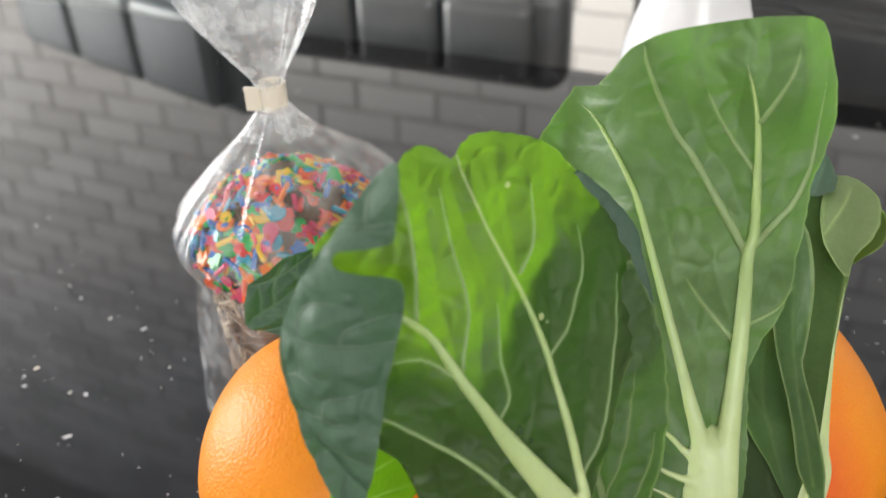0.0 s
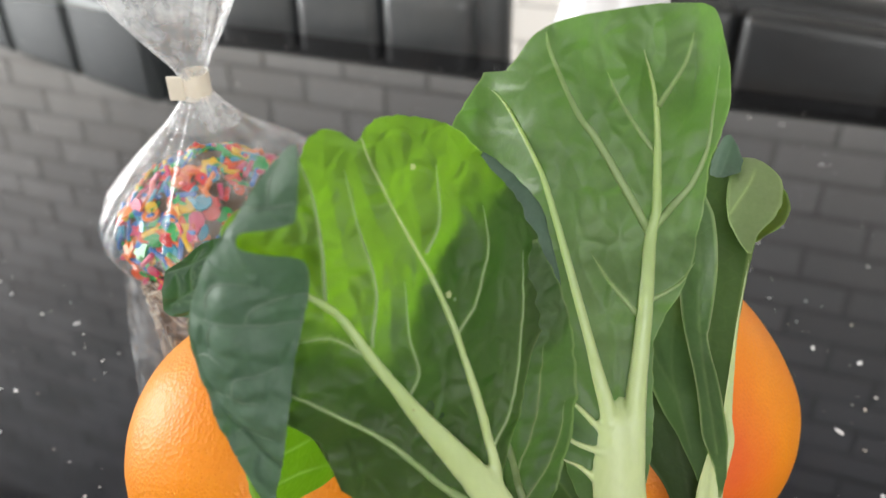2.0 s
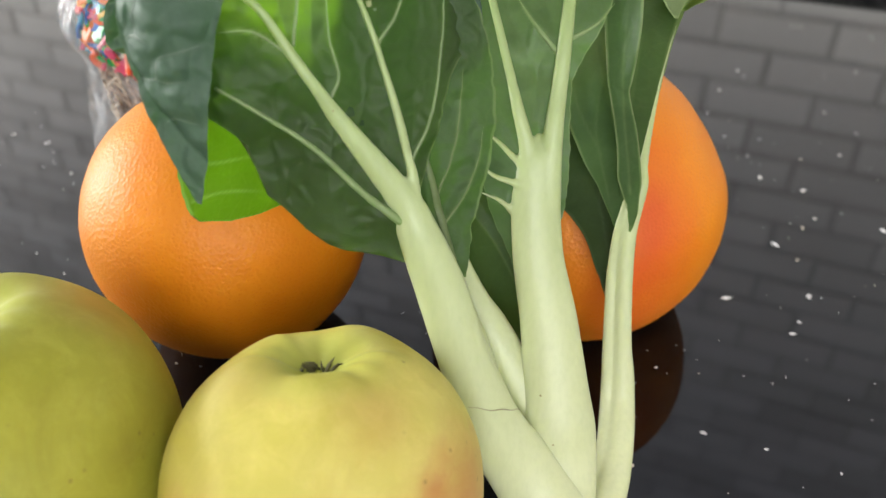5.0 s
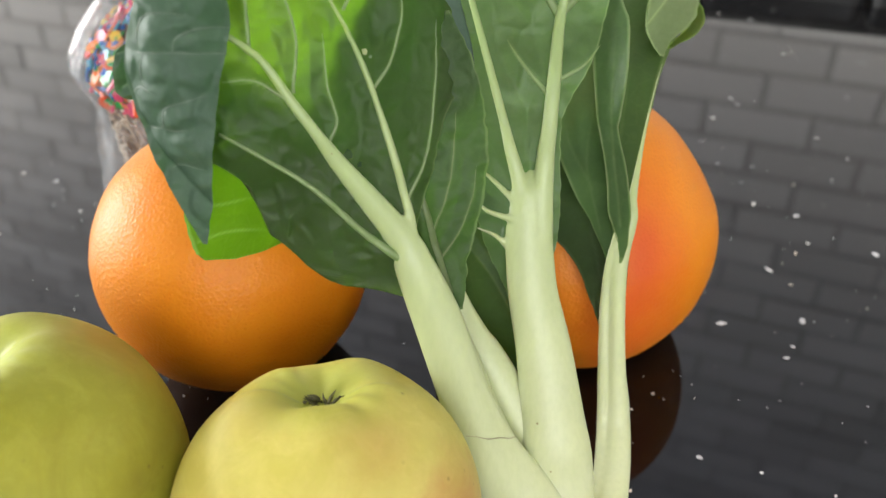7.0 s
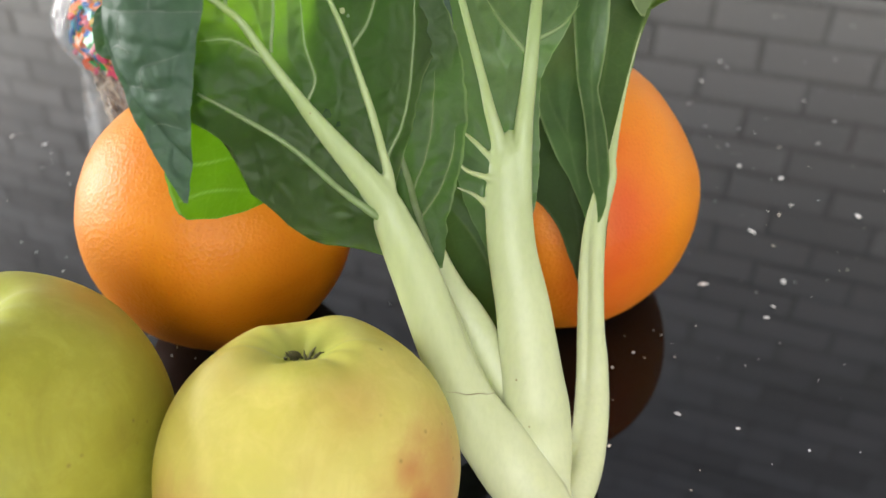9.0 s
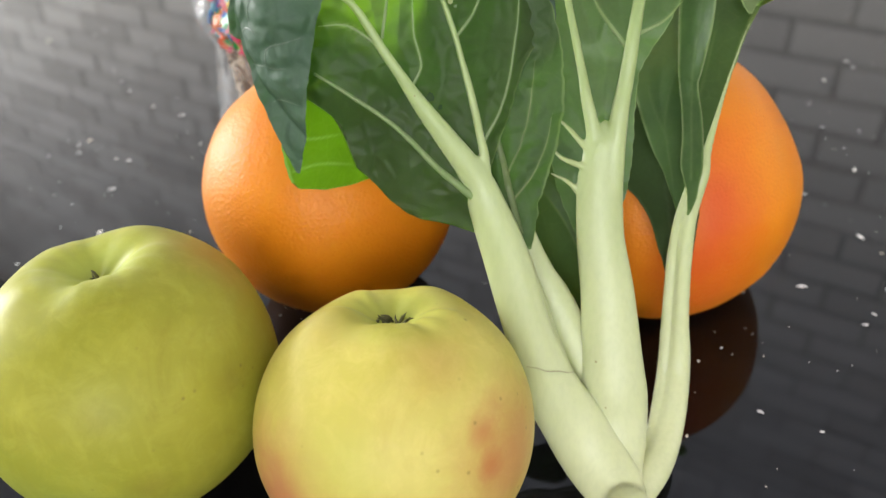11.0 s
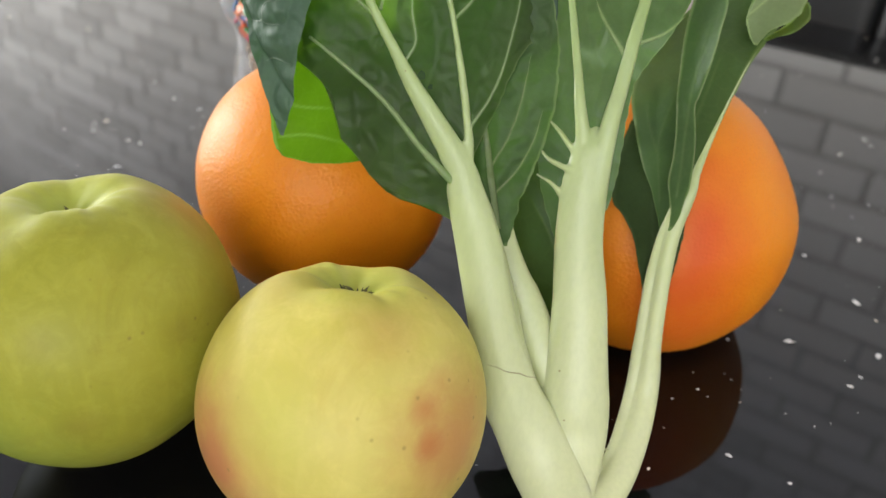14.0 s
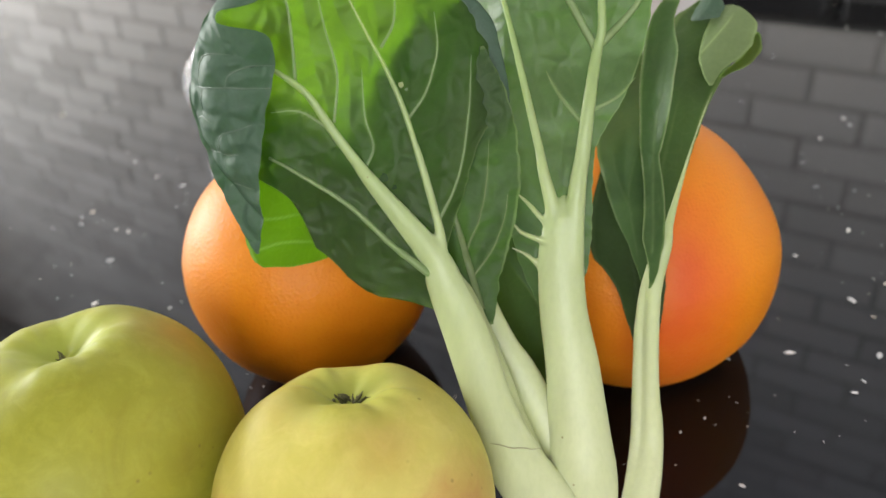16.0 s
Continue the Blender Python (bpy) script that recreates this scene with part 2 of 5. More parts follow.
def by_random(name, colours, rough, island=True):
    m, t, b, o = material(name)
    g = t.nodes.new("ShaderNodeNewGeometry" if island else "ShaderNodeObjectInfo")
    k = len(colours)
    r = ramp(t, g.outputs["Random Per Island" if island else "Random"], [(i / k, c) for i, c in enumerate(colours)], "CONSTANT" if island else "LINEAR")
    n = noise_tex(t, 90 if not island else 400, 4)
    col = mix(t, 0.15, r.outputs[0], n.outputs[0], "OVERLAY")
    link(t, col, b.inputs["Base Color"])
    b.inputs["Roughness"].default_value = rough
    f = noise_tex(t, 140, 5)
    bump(t, b, f.outputs[0], 0.3, 0.002 if not island else 0.0003)
    return m


QUARTZ = stone_top()
FLECK = by_random("silver_fleck", [(0.9, 0.9, 0.88), (0.75, 0.76, 0.78), (0.55, 0.57, 0.6), (0.85, 0.78, 0.68), (0.8, 0.82, 0.85)], 0.25)
PLASTER = plain("white_plaster", (0.74, 0.73, 0.71), (0.80, 0.79, 0.77), 0.85, 6, 0.15, fine=90)
CEILING = plain("grey_plaster", (0.40, 0.39, 0.38), (0.46, 0.45, 0.44), 0.9, 6, 0.15, fine=90)
WOODFLOOR = plain("oak_floor", (0.24, 0.16, 0.10), (0.34, 0.24, 0.15), 0.45, 5, 0.1, fine=60)
BRICK = by_random("whitewashed_brick", [(0.70, 0.69, 0.67), (0.88, 0.87, 0.85), (0.78, 0.77, 0.75), (0.90, 0.89, 0.87)], 0.85, island=False)
BRICKREST = by_random("whitewashed_bricks", [(0.70, 0.69, 0.67), (0.88, 0.87, 0.85), (0.78, 0.77, 0.75), (0.90, 0.89, 0.87)], 0.85)
MORTAR = plain("grey_mortar", (0.48, 0.47, 0.46), (0.58, 0.57, 0.55), 0.95, 30, 0.4, fine=200)
LEATHER = plain("black_leather", (0.0109, 0.0117, 0.0133), (0.0172, 0.0187, 0.020), 0.42, 30, 0.25, fine=420)
DARKLEATHER = plain("charcoal_leather", (0.043, 0.047, 0.050), (0.062, 0.066, 0.070), 0.36, 30, 0.25, fine=420)
GREYLEATHER = plain("grey_leather", (0.109, 0.130, 0.134), (0.144, 0.165, 0.169), 0.5, 30, 0.25, fine=420)
for hide in (DARKLEATHER, GREYLEATHER):
    hide.node_tree.nodes["Principled BSDF"].inputs["Specular IOR Level"].default_value = 0.8
DARKMETAL = plain("black_steel", (0.02, 0.02, 0.02), (0.035, 0.035, 0.035), 0.4, 30, 0.05)
WHITEPAINT = plain("white_paint", (0.78, 0.78, 0.78), (0.83, 0.83, 0.83), 0.4, 8, 0.05)
CERAMIC = plain("white_ceramic", (0.577, 0.577, 0.601), (0.624, 0.624, 0.647), 0.18, 12, 0.02)

UNDERSIDE = leaf_material("leaf_underside", (0.040, 0.068, 0.022), (0.058, 0.092, 0.031), (0.205, 0.475, 0.0050), 0.44, 0.46, spec=0.30)
# window light on the curled tip, put into a lighter leaf green
LITTIP = leaf_material("leaf_lit_tip", (0.156, 0.218, 0.090), (0.195, 0.261, 0.117), (0.156, 0.359, 0.031), 0.30, 0.42)
MIDLEAF = leaf_material("leaf_middle", (0.040, 0.079, 0.024), (0.055, 0.102, 0.033), (0.094, 0.265, 0.0156), 0.30, 0.48, spec=0.26)
GLOSSYUNDER = leaf_material("leaf_underside_pale", (0.059, 0.103, 0.043), (0.085, 0.138, 0.059), (0.179, 0.467, 0.036), 0.32, 0.47, spec=0.45, relief=0.22)
NARROW = leaf_material("leaf_narrow", (0.042, 0.080, 0.027), (0.062, 0.108, 0.039), (0.117, 0.328, 0.023), 0.32, 0.52, spec=0.30)
TURNED = leaf_material("leaf_turned_corner", (0.043, 0.074, 0.0117), (0.062, 0.101, 0.0195), (0.117, 0.312, 0.0023), 0.40, 0.45, spec=0.27)
TOPSIDE = leaf_material("leaf_topside", (0.052, 0.098, 0.065), (0.073, 0.129, 0.086), (0.039, 0.125, 0.0117), 0.20, 0.55, spec=0.34, vein=(0.086, 0.140, 0.094), web_share=0.015)
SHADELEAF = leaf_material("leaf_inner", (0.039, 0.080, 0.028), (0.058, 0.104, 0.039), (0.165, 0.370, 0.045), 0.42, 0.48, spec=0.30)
# upper face of the narrow leaf's inner half, darkened in colour for its shade
INNERSHADE = leaf_material("leaf_inner_shade", (0.021, 0.042, 0.0125), (0.035, 0.062, 0.0195), (0.047, 0.140, 0.0078), 0.25, 0.5, spec=0.21, vein=(0.078, 0.117, 0.047))
VEIN = leaf_material("leaf_vein", (0.429, 0.507, 0.211), (0.499, 0.562, 0.281), (0.429, 0.562, 0.109), 0.30, 0.4, 120)
FINEVEIN = leaf_material("leaf_fine_vein", (0.242, 0.335, 0.140), (0.312, 0.406, 0.195), (0.328, 0.624, 0.078), 0.38, 0.42, 120)
PALEVEIN = leaf_material("leaf_pale_green_vein", (0.156, 0.218, 0.086), (0.211, 0.273, 0.117), (0.234, 0.390, 0.062), 0.30, 0.42, 120)
TOPVEIN = leaf_material("leaf_top_vein", (0.082, 0.129, 0.092), (0.113, 0.164, 0.119), (0.062, 0.156, 0.023), 0.2, 0.4, 120)
STALK = stalk_material("pale_stalk", (0.600, 0.635, 0.385), (0.255, 0.357, 0.132))
CUT = plain("cut_root", (0.265, 0.234, 0.133), (0.429, 0.429, 0.281), 0.7, 160, 0.5)
PEEL = peel_material("orange_peel", (0.622, 0.185, 0.0039), (0.667, 0.229, 0.0062))
PINKPEEL = peel_material("blushed_peel", (0.702, 0.1989, 0.00702), (0.7332, 0.2496, 0.01248), 0.95, (0.022, -0.049, 0.008))
BLUSH, STREAK, BRUISE = (0.468, 0.187, 0.078), (0.406, 0.094, 0.039), (0.211, 0.172, 0.027)
APPLE_F = apple_skin("apple_skin_blush", (0.525, 0.468, 0.084), (0.592, 0.518, 0.150), [((-0.030, -0.030, -0.006), 0.008, 0.030, BLUSH, 0.95), ((0.034, -0.022, 0.004), 0.008, 0.028, BLUSH, 0.75), ((0.014, -0.024, 0.033), 0.002, 0.014, BLUSH, 0.3), ((0.026, -0.029, 0.016), 0.0008, 0.005, STREAK, 0.7), ((0.028, -0.030, 0.007), 0.001, 0.006, STREAK, 0.75), ((0.031, -0.024, 0.022), 0.0006, 0.004, STREAK, 0.5), ((-0.012, -0.038, 0.010), 0.006, 0.02, (0.49, 0.49, 0.105), 0.5), ((-0.013, -0.010, 0.039), 0.002, 0.016, (0.46, 0.32, 0.105), 0.5)], 0.040)
APPLE_L = apple_skin("apple_skin_green", (0.255, 0.265, 0.024), (0.352, 0.340, 0.046), [((-0.030, -0.026, -0.022), 0.012, 0.040, (0.19, 0.27, 0.042), 0.6), ((0.036, -0.014, 0.014), 0.008, 0.03, (0.42, 0.36, 0.06), 0.5), ((0.0238, -0.0371, 0.0116), 0.001, 0.008, BRUISE, 0.55), ((-0.0054, -0.0441, -0.0083), 0.001, 0.009, BRUISE, 0.5), ((0.032, -0.004, 0.034), 0.004, 0.02, BLUSH, 0.35), ((-0.0112, -0.041, 0.0167), 0.0005, 0.004, BRUISE, 0.4)], 0.042)
CALYX = plain("dry_calyx", (0.066, 0.064, 0.030), (0.203, 0.195, 0.094), 0.85, 300, 0.5)
FILM = film_material("clear_film", 0.022, 0.30)
GATHERED = film_material("gathered_film", 0.12, 0.52)
SPRINKLE = by_random("sugar_sprinkles", [(0.624, 0.078, 0.0117), (0.0078, 0.109, 0.406), (0.686, 0.429, 0.023), (0.0078, 0.312, 0.062), (0.484, 0.031, 0.109), (0.686, 0.156, 0.0078), (0.0156, 0.250, 0.390), (0.562, 0.023, 0.023)], 0.4)
STRAND = by_random("brown_strands", [(0.234, 0.156, 0.101), (0.359, 0.273, 0.195), (0.156, 0.094, 0.059), (0.452, 0.374, 0.281)], 0.6)
CAKE = plain("brown_crumb", (0.078, 0.047, 0.027), (0.133, 0.086, 0.055), 0.85, 180, 0.6)
PAPER = plain("cream_paper", (0.608, 0.562, 0.476), (0.655, 0.616, 0.538), 0.8, 80, 0.2)


# ---- helpers of this scene ----
def mesh_of(name, verts, faces, mat, smooth=True):
    me = bpy.data.meshes.new(name)
    me.from_pydata([tuple(v) for v in verts], [], faces)
    me.materials.append(mat)
    if smooth:
        me.polygons.foreach_set("use_smooth", [True] * len(me.polygons))
    me.update()
    return me


def part(name, verts, faces, mat, parent, label="", smooth=True):
    ob = new(name, mesh_of(name, verts, faces, mat, smooth))
    ob.parent = parent
    if label:
        ob["label"] = label
    return ob


def bm_part(name, bm, mat, parent, label="", smooth=False):
    me = bpy.data.meshes.new(name)
    bm.to_mesh(me)
    bm.free()
    me.materials.append(mat)
    if smooth:
        me.polygons.foreach_set("use_smooth", [True] * len(me.polygons))
    ob = new(name, me)
    ob.parent = parent
    if label:
        ob["label"] = label
    return ob


def box(size, at=(0, 0, 0), bevel=0.0, segments=2):
    bm = bmesh.new()
    bmesh.ops.create_cube(bm, size=1.0, matrix=Matrix.Translation(at) @ Matrix.Diagonal((*size, 1)))
    if bevel:
        bmesh.ops.bevel(bm, geom=bm.edges[:], offset=bevel, segments=segments, affect="EDGES", profile=0.5)
    return bm


def empty(name, label, category, group="", kind="", at=None):
    ob = new(name)
    tagged(ob, label, category, group, kind)
    if at is not None:
        ob.matrix_world = at
    return ob


def spline(points, steps):
    """A smooth curve along rows of numbers."""
    p = np.array(points, float)
    p = np.vstack([2 * p[0] - p[1], p, 2 * p[-1] - p[-2]])
    out = []
    for k in np.linspace(0, len(p) - 3 - 1e-9, steps):
        i = int(k)
        f = k - i
        a, b, c, d = p[i:i + 4]
        out.append(0.5 * (2 * b + (c - a) * f + (2 * a - 5 * b + 4 * c - d) * f * f + (3 * b - a - 3 * c + d) * f ** 3))
    return np.array(out)


def grid_faces(rows, cols, closed=False):
    faces = []
    for i in range(rows - 1):
        for j in range(cols if closed else cols - 1):
            k = (j + 1) % cols
            faces.append((i * cols + j, i * cols + k, (i + 1) * cols + k, (i + 1) * cols + j))
    return faces


def tube(line, radii, sides=8, flat=1.0, toward=None, cap=True):
    """A tapering tube along a line; flat squeezes it across the direction toward."""
    line = np.array(line, float)
    n = len(line)
    tang = np.gradient(line, axis=0)
    verts = []
    for i in range(n):
        t = tang[i] / (np.linalg.norm(tang[i]) + 1e-12)
        ref = np.array(toward if toward is not None else (0.3, -0.9, 0.3))
        side = np.cross(t, ref)
        side /= np.linalg.norm(side) + 1e-12
        front = np.cross(side, t)
        for j in range(sides):
            a = 2 * math.pi * j / sides
            verts.append(line[i] + radii[i] * (math.cos(a) * side + flat * math.sin(a) * front))
    faces = grid_faces(n, sides, True)
    if cap:
        faces += [tuple(range(sides))[::-1], tuple(range((n - 1) * sides, n * sides))]
    return verts, faces


def join(pieces):
    verts, faces = [], []
    for v, f in pieces:
        k = len(verts)
        verts += list(v)
        faces += [tuple(i + k for i in q) for q in f]
    return verts, faces


# ---- the room ----
def room_part(name, size, at, mat, label, category="wall"):
    ob = bm_part(name, box(size, at), mat, None, "")
    ob.matrix_world = ROOM
    return tagged(ob, label, category, kind="structure")


FLOOR_Z, TOP_Z, WALL_N = -0.75, 2.70, EDGE + 0.95
WALL_H, WALL_C = TOP_Z - FLOOR_Z, (TOP_Z + FLOOR_Z) / 2
room_part("floor", (8.0, 6.0, 0.1), (-0.4, -0.5, FLOOR_Z - 0.05), WOODFLOOR, "brown oak plank floor of the dining room", "floor")
room_part("ceiling", (8.0, 6.0, 0.1), (-0.4, -0.5, TOP_Z + 0.05), CEILING, "plain grey plastered ceiling", "ceiling")
room_part("wall_east", (0.12, 6.0, WALL_H), (3.4, -0.5, WALL_C), PLASTER, "plain white plastered side wall")
S_N, S_U0, S_U1 = -3.2, 0.8, 3.3
for size, at in (((4.36 + S_U0, 0.12, WALL_H), ((S_U0 - 4.36) / 2, S_N, WALL_C)), ((3.46 - S_U1, 0.12, WALL_H), ((S_U1 + 3.46) / 2, S_N, WALL_C)),
                 ((S_U1 - S_U0, 0.12, 1.70), ((S_U0 + S_U1) / 2, S_N, 0.10)), ((S_U1 - S_U0, 0.12, TOP_Z - 2.65), ((S_U0 + S_U1) / 2, S_N, (TOP_Z + 2.65) / 2))):
    room_part("wall_south", size, at, PLASTER, "white plastered wall round the window behind the table")
win = empty("window_2", "large white painted window with three casements", "window", kind="structure", at=ROOM)
for u in (S_U0 + 0.03, S_U0 + 0.85, S_U0 + 1.65, S_U1 - 0.03):
    bm_part("window_frame", box((0.06, 0.07, 1.58), (u, S_N, 1.80), 0.006), WHITEPAINT, win)
for z in (0.98, 2.62):
    bm_part("window_frame", box((S_U1 - S_U0, 0.07, 0.06), ((S_U0 + S_U1) / 2, S_N, z), 0.006), WHITEPAINT, win)
# the window wall, with its opening
WIN_U, WIN_N0, WIN_N1, WIN_Z0, WIN_Z1 = -4.30, -1.05, 0.95, -0.10, 1.60
for size, at in (((0.12, 3.2 + WIN_N0, WALL_H), (WIN_U, (WIN_N0 - 3.2) / 2, WALL_C)),
                 ((0.12, WALL_N + 0.1 - WIN_N1, WALL_H), (WIN_U, (WALL_N + 0.1 + WIN_N1) / 2, WALL_C)),
                 ((0.12, WIN_N1 - WIN_N0, WIN_Z0 - FLOOR_Z), (WIN_U, (WIN_N0 + WIN_N1) / 2, (WIN_Z0 + FLOOR_Z) / 2)),
                 ((0.12, WIN_N1 - WIN_N0, TOP_Z - WIN_Z1), (WIN_U, (WIN_N0 + WIN_N1) / 2, (TOP_Z + WIN_Z1) / 2))):
    room_part("wall_west", size, at, PLASTER, "white plastered wall round the window")
win = empty("window_1", "large white painted window with two casements", "window", kind="structure", at=ROOM)
for n in (WIN_N0 + 0.03, (WIN_N0 + WIN_N1) / 2, WIN_N1 - 0.03):
    bm_part("window_frame", box((0.07, 0.06, WIN_Z1 - WIN_Z0 - 0.12), (WIN_U, n, (WIN_Z0 + WIN_Z1) / 2), 0.006), WHITEPAINT, win)
for z in (WIN_Z0 + 0.03, WIN_Z1 - 0.03):
    bm_part("window_frame", box((0.07, WIN_N1 - WIN_N0, 0.06), (WIN_U, (WIN_N0 + WIN_N1) / 2, z), 0.006), WHITEPAINT, win)

back = bm_part("wall_north", box((8.0, 0.1, WALL_H), (-0.4, WALL_N + 0.040, WALL_C)), MORTAR, None)
back.matrix_world = ROOM
tagged(back, "whitewashed brick wall with recessed grey joints", "wall", kind="structure")

# ---- the table ----
table = empty("table", "black polished quartz dining table with silver flecks", "table", at=ROOM)
T_U0, T_U1, T_N0 = -1.15, 1.25, EDGE - 1.0
bm_part("tabletop", box((T_U1 - T_U0, EDGE - T_N0, 0.03), ((T_U0 + T_U1) / 2, (EDGE + T_N0) / 2, -0.015), 0.003, 3), QUARTZ, table)
for u in (T_U0 + 0.12, T_U1 - 0.12):
    for n in (T_N0 + 0.12, EDGE - 0.12):
        bm_part("leg", box((0.08, 0.08, -FLOOR_Z - 0.03), (u, n, (FLOOR_Z - 0.03) / 2), 0.004), DARKMETAL, table)


def fleck(at, size, rnd):
    k = rnd.randint(4, 7)
    turn = rnd.random() * 6.28
    long = rnd.uniform(1.0, 2.2)
    ring = []
    for j in range(k):
        a = 6.28 * j / k + rnd.uniform(-0.3, 0.3)
        r = size * rnd.uniform(0.7, 1.1)
        x, y = r * long * math.cos(a), r * math.sin(a)
        ring.append((at[0] + x * math.cos(turn) - y * math.sin(turn), at[1] + x * math.sin(turn) + y * math.cos(turn), 0.00025))
    return ring, [tuple(range(k))]


rnd = random.Random(7)
chips = []
LARGE = [(-0.106, 0.515), (-0.061, 0.498), (0.267, 0.582), (0.329, 0.658)]
MIDDLE = [(-0.446, 0.699), (-0.245, 0.608), (-0.221, 0.638), (-0.112, 0.52), (-0.111, 0.527), (-0.083, 0.572), (-0.082, 0.52), (-0.074, 0.522), (-0.038, 0.469), (0.207, 1.0), (0.241, 0.773), (0.248, 0.804), (0.248, 0.949), (0.253, 0.797), (0.268, 0.506), (0.272, 0.683), (0.283, 0.628), (0.293, 0.679), (0.294, 0.57), (0.299, 0.596)]
SMALL = [(-0.222, 0.629), (-0.166, 0.595), (-0.164, 0.603), (-0.15, 0.587), (-0.135, 0.58), (-0.119, 0.505), (-0.106, 0.572), (-0.099, 0.585), (-0.059, 0.463), (-0.054, 0.434), (-0.05, 0.553), (0.0, 0.484), (0.203, 0.991), (0.238, 0.741), (0.241, 0.52), (0.246, 0.567), (0.247, 0.531), (0.248, 0.483), (0.25, 0.718), (0.254, 0.651), (0.264, 0.702), (0.268, 0.722), (0.289, 0.507), (0.29, 0.709), (0.293, 0.62), (0.294, 0.646), (0.296, 0.578), (0.299, 0.656), (0.3, 0.768), (0.309, 0.721), (0.313, 0.506), (0.317, 0.749)]
for spots, low, high in ((LARGE, 0.0013, 0.0018), (MIDDLE, 0.0009, 0.0013), (SMALL, 0.0005, 0.0008)):
    for at in spots:
        chips.append(fleck(at, rnd.uniform(low, high), rnd))
for k in range(5200):
    u, n = rnd.uniform(T_U0, T_U1), rnd.uniform(T_N0, EDGE - 0.01)
    s = 0.00020 + 0.0009 * rnd.random() ** 9
    if -0.27 < u < 0.36 and 0.42 < n < 0.80:
        s = min(s, 0.00032)
    chips.append(fleck((u, n), s, rnd))
flecks = part("fleck", *join(chips), FLECK, table, "silver and white flecks set in the stone", smooth=False)
flecks["kind"] = "stuff"


# ---- fruit ----
def ball(a, b, shape, rows=72, cols=96):
    """A closed skin: shape(theta, phi) gives a factor on the radius and a lift."""
    verts = []
    for i in range(rows):
        th = math.pi * i / (rows - 1)
        for j in range(cols):
            ph = 2 * math.pi * j / cols
            k, lift = shape(th, ph)
            verts.append((a * math.sin(th) * math.cos(ph) * k, a * math.sin(th) * math.sin(ph) * k, b * math.cos(th) * k + lift))
    return verts, grid_faces(rows, cols, True)


def grapefruit(at, a, b, mat, label, seed, squash, tilt):
    off = Vector((seed * 3.1, seed * 1.7, seed))

    def shape(th, ph):
        d = Vector((math.sin(th) * math.cos(ph), math.sin(th) * math.sin(ph), math.cos(th)))
        k = 1 + 0.012 * noise.noise(d * 1.6 + off) + 0.004 * noise.noise(d * 6 + off) + squash * math.cos(2 * ph + seed)
        return k, -0.004 * math.exp(-(th / 0.16) ** 2) * b / 0.05
    fruit = empty("grapefruit", label, "grapefruit", "grapefruits on the table", at=pose(*at, *tilt))
    part("peel", *ball(a, b, shape, 80, 110), mat, fruit)
    bm = bmesh.new()
    bmesh.ops.create_cone(bm, cap_ends=True, segments=10, radius1=0.0042, radius2=0.003, depth=0.003, matrix=Matrix.Translation((0, 0, b - 0.003)))
    bm_part("stem_button", bm, CALYX, fruit, "dry brown stem button", True)
    return fruit


def heavy_grapefruit(at, prof, mat, label, seed):
    """A fruit that sits broad on the table and narrows to a sloping shoulder."""
    rows = spline(prof, 80)
    off = Vector((seed * 3.1, seed * 1.7, seed))
    verts = []
    for z, r in rows:
        for j in range(110):
            a = 2 * math.pi * j / 110
            k = 1 + 0.010 * noise.noise(Vector((1.5 * math.cos(a), 1.5 * math.sin(a), z * 25)) + off) + 0.003 * noise.noise(Vector((6 * math.cos(a), 6 * math.sin(a), z * 110)) + off)
            verts.append((max(r, 0.0) * k * math.cos(a), max(r, 0.0) * k * math.sin(a), z - at[2]))
    fruit = empty("grapefruit", label, "grapefruit", "grapefruits on the table", at=pose(*at))
    part("peel", verts, grid_faces(len(rows), 110, True), mat, fruit)
    bm = bmesh.new()
    bmesh.ops.create_cone(bm, cap_ends=True, segments=10, radius1=0.0042, radius2=0.003, depth=0.003, matrix=Matrix.Translation((0, 0, prof[-1][0] - at[2])))
    bm_part("stem_button", bm, CALYX, fruit, "dry brown stem button", True)
    return fruit


grapefruit((0.2434, 0.4408, 0.0499), 0.0500, 0.0503, PEEL, "orange grapefruit with glossy pored peel", 1.0, 0.004, (20, 60, 0))
heavy_grapefruit((0.3715, 0.4740, 0.0480), [(0.0002, 0.0), (0.0006, 0.026), (0.004, 0.0395), (0.012, 0.0475), (0.025, 0.0540), (0.041, 0.0565), (0.055, 0.0552), (0.066, 0.0503), (0.076, 0.0438), (0.086, 0.0355), (0.094, 0.0250), (0.099, 0.012), (0.100, 0.0)], PINKPEEL, "orange grapefruit with a red blush", 2.0)


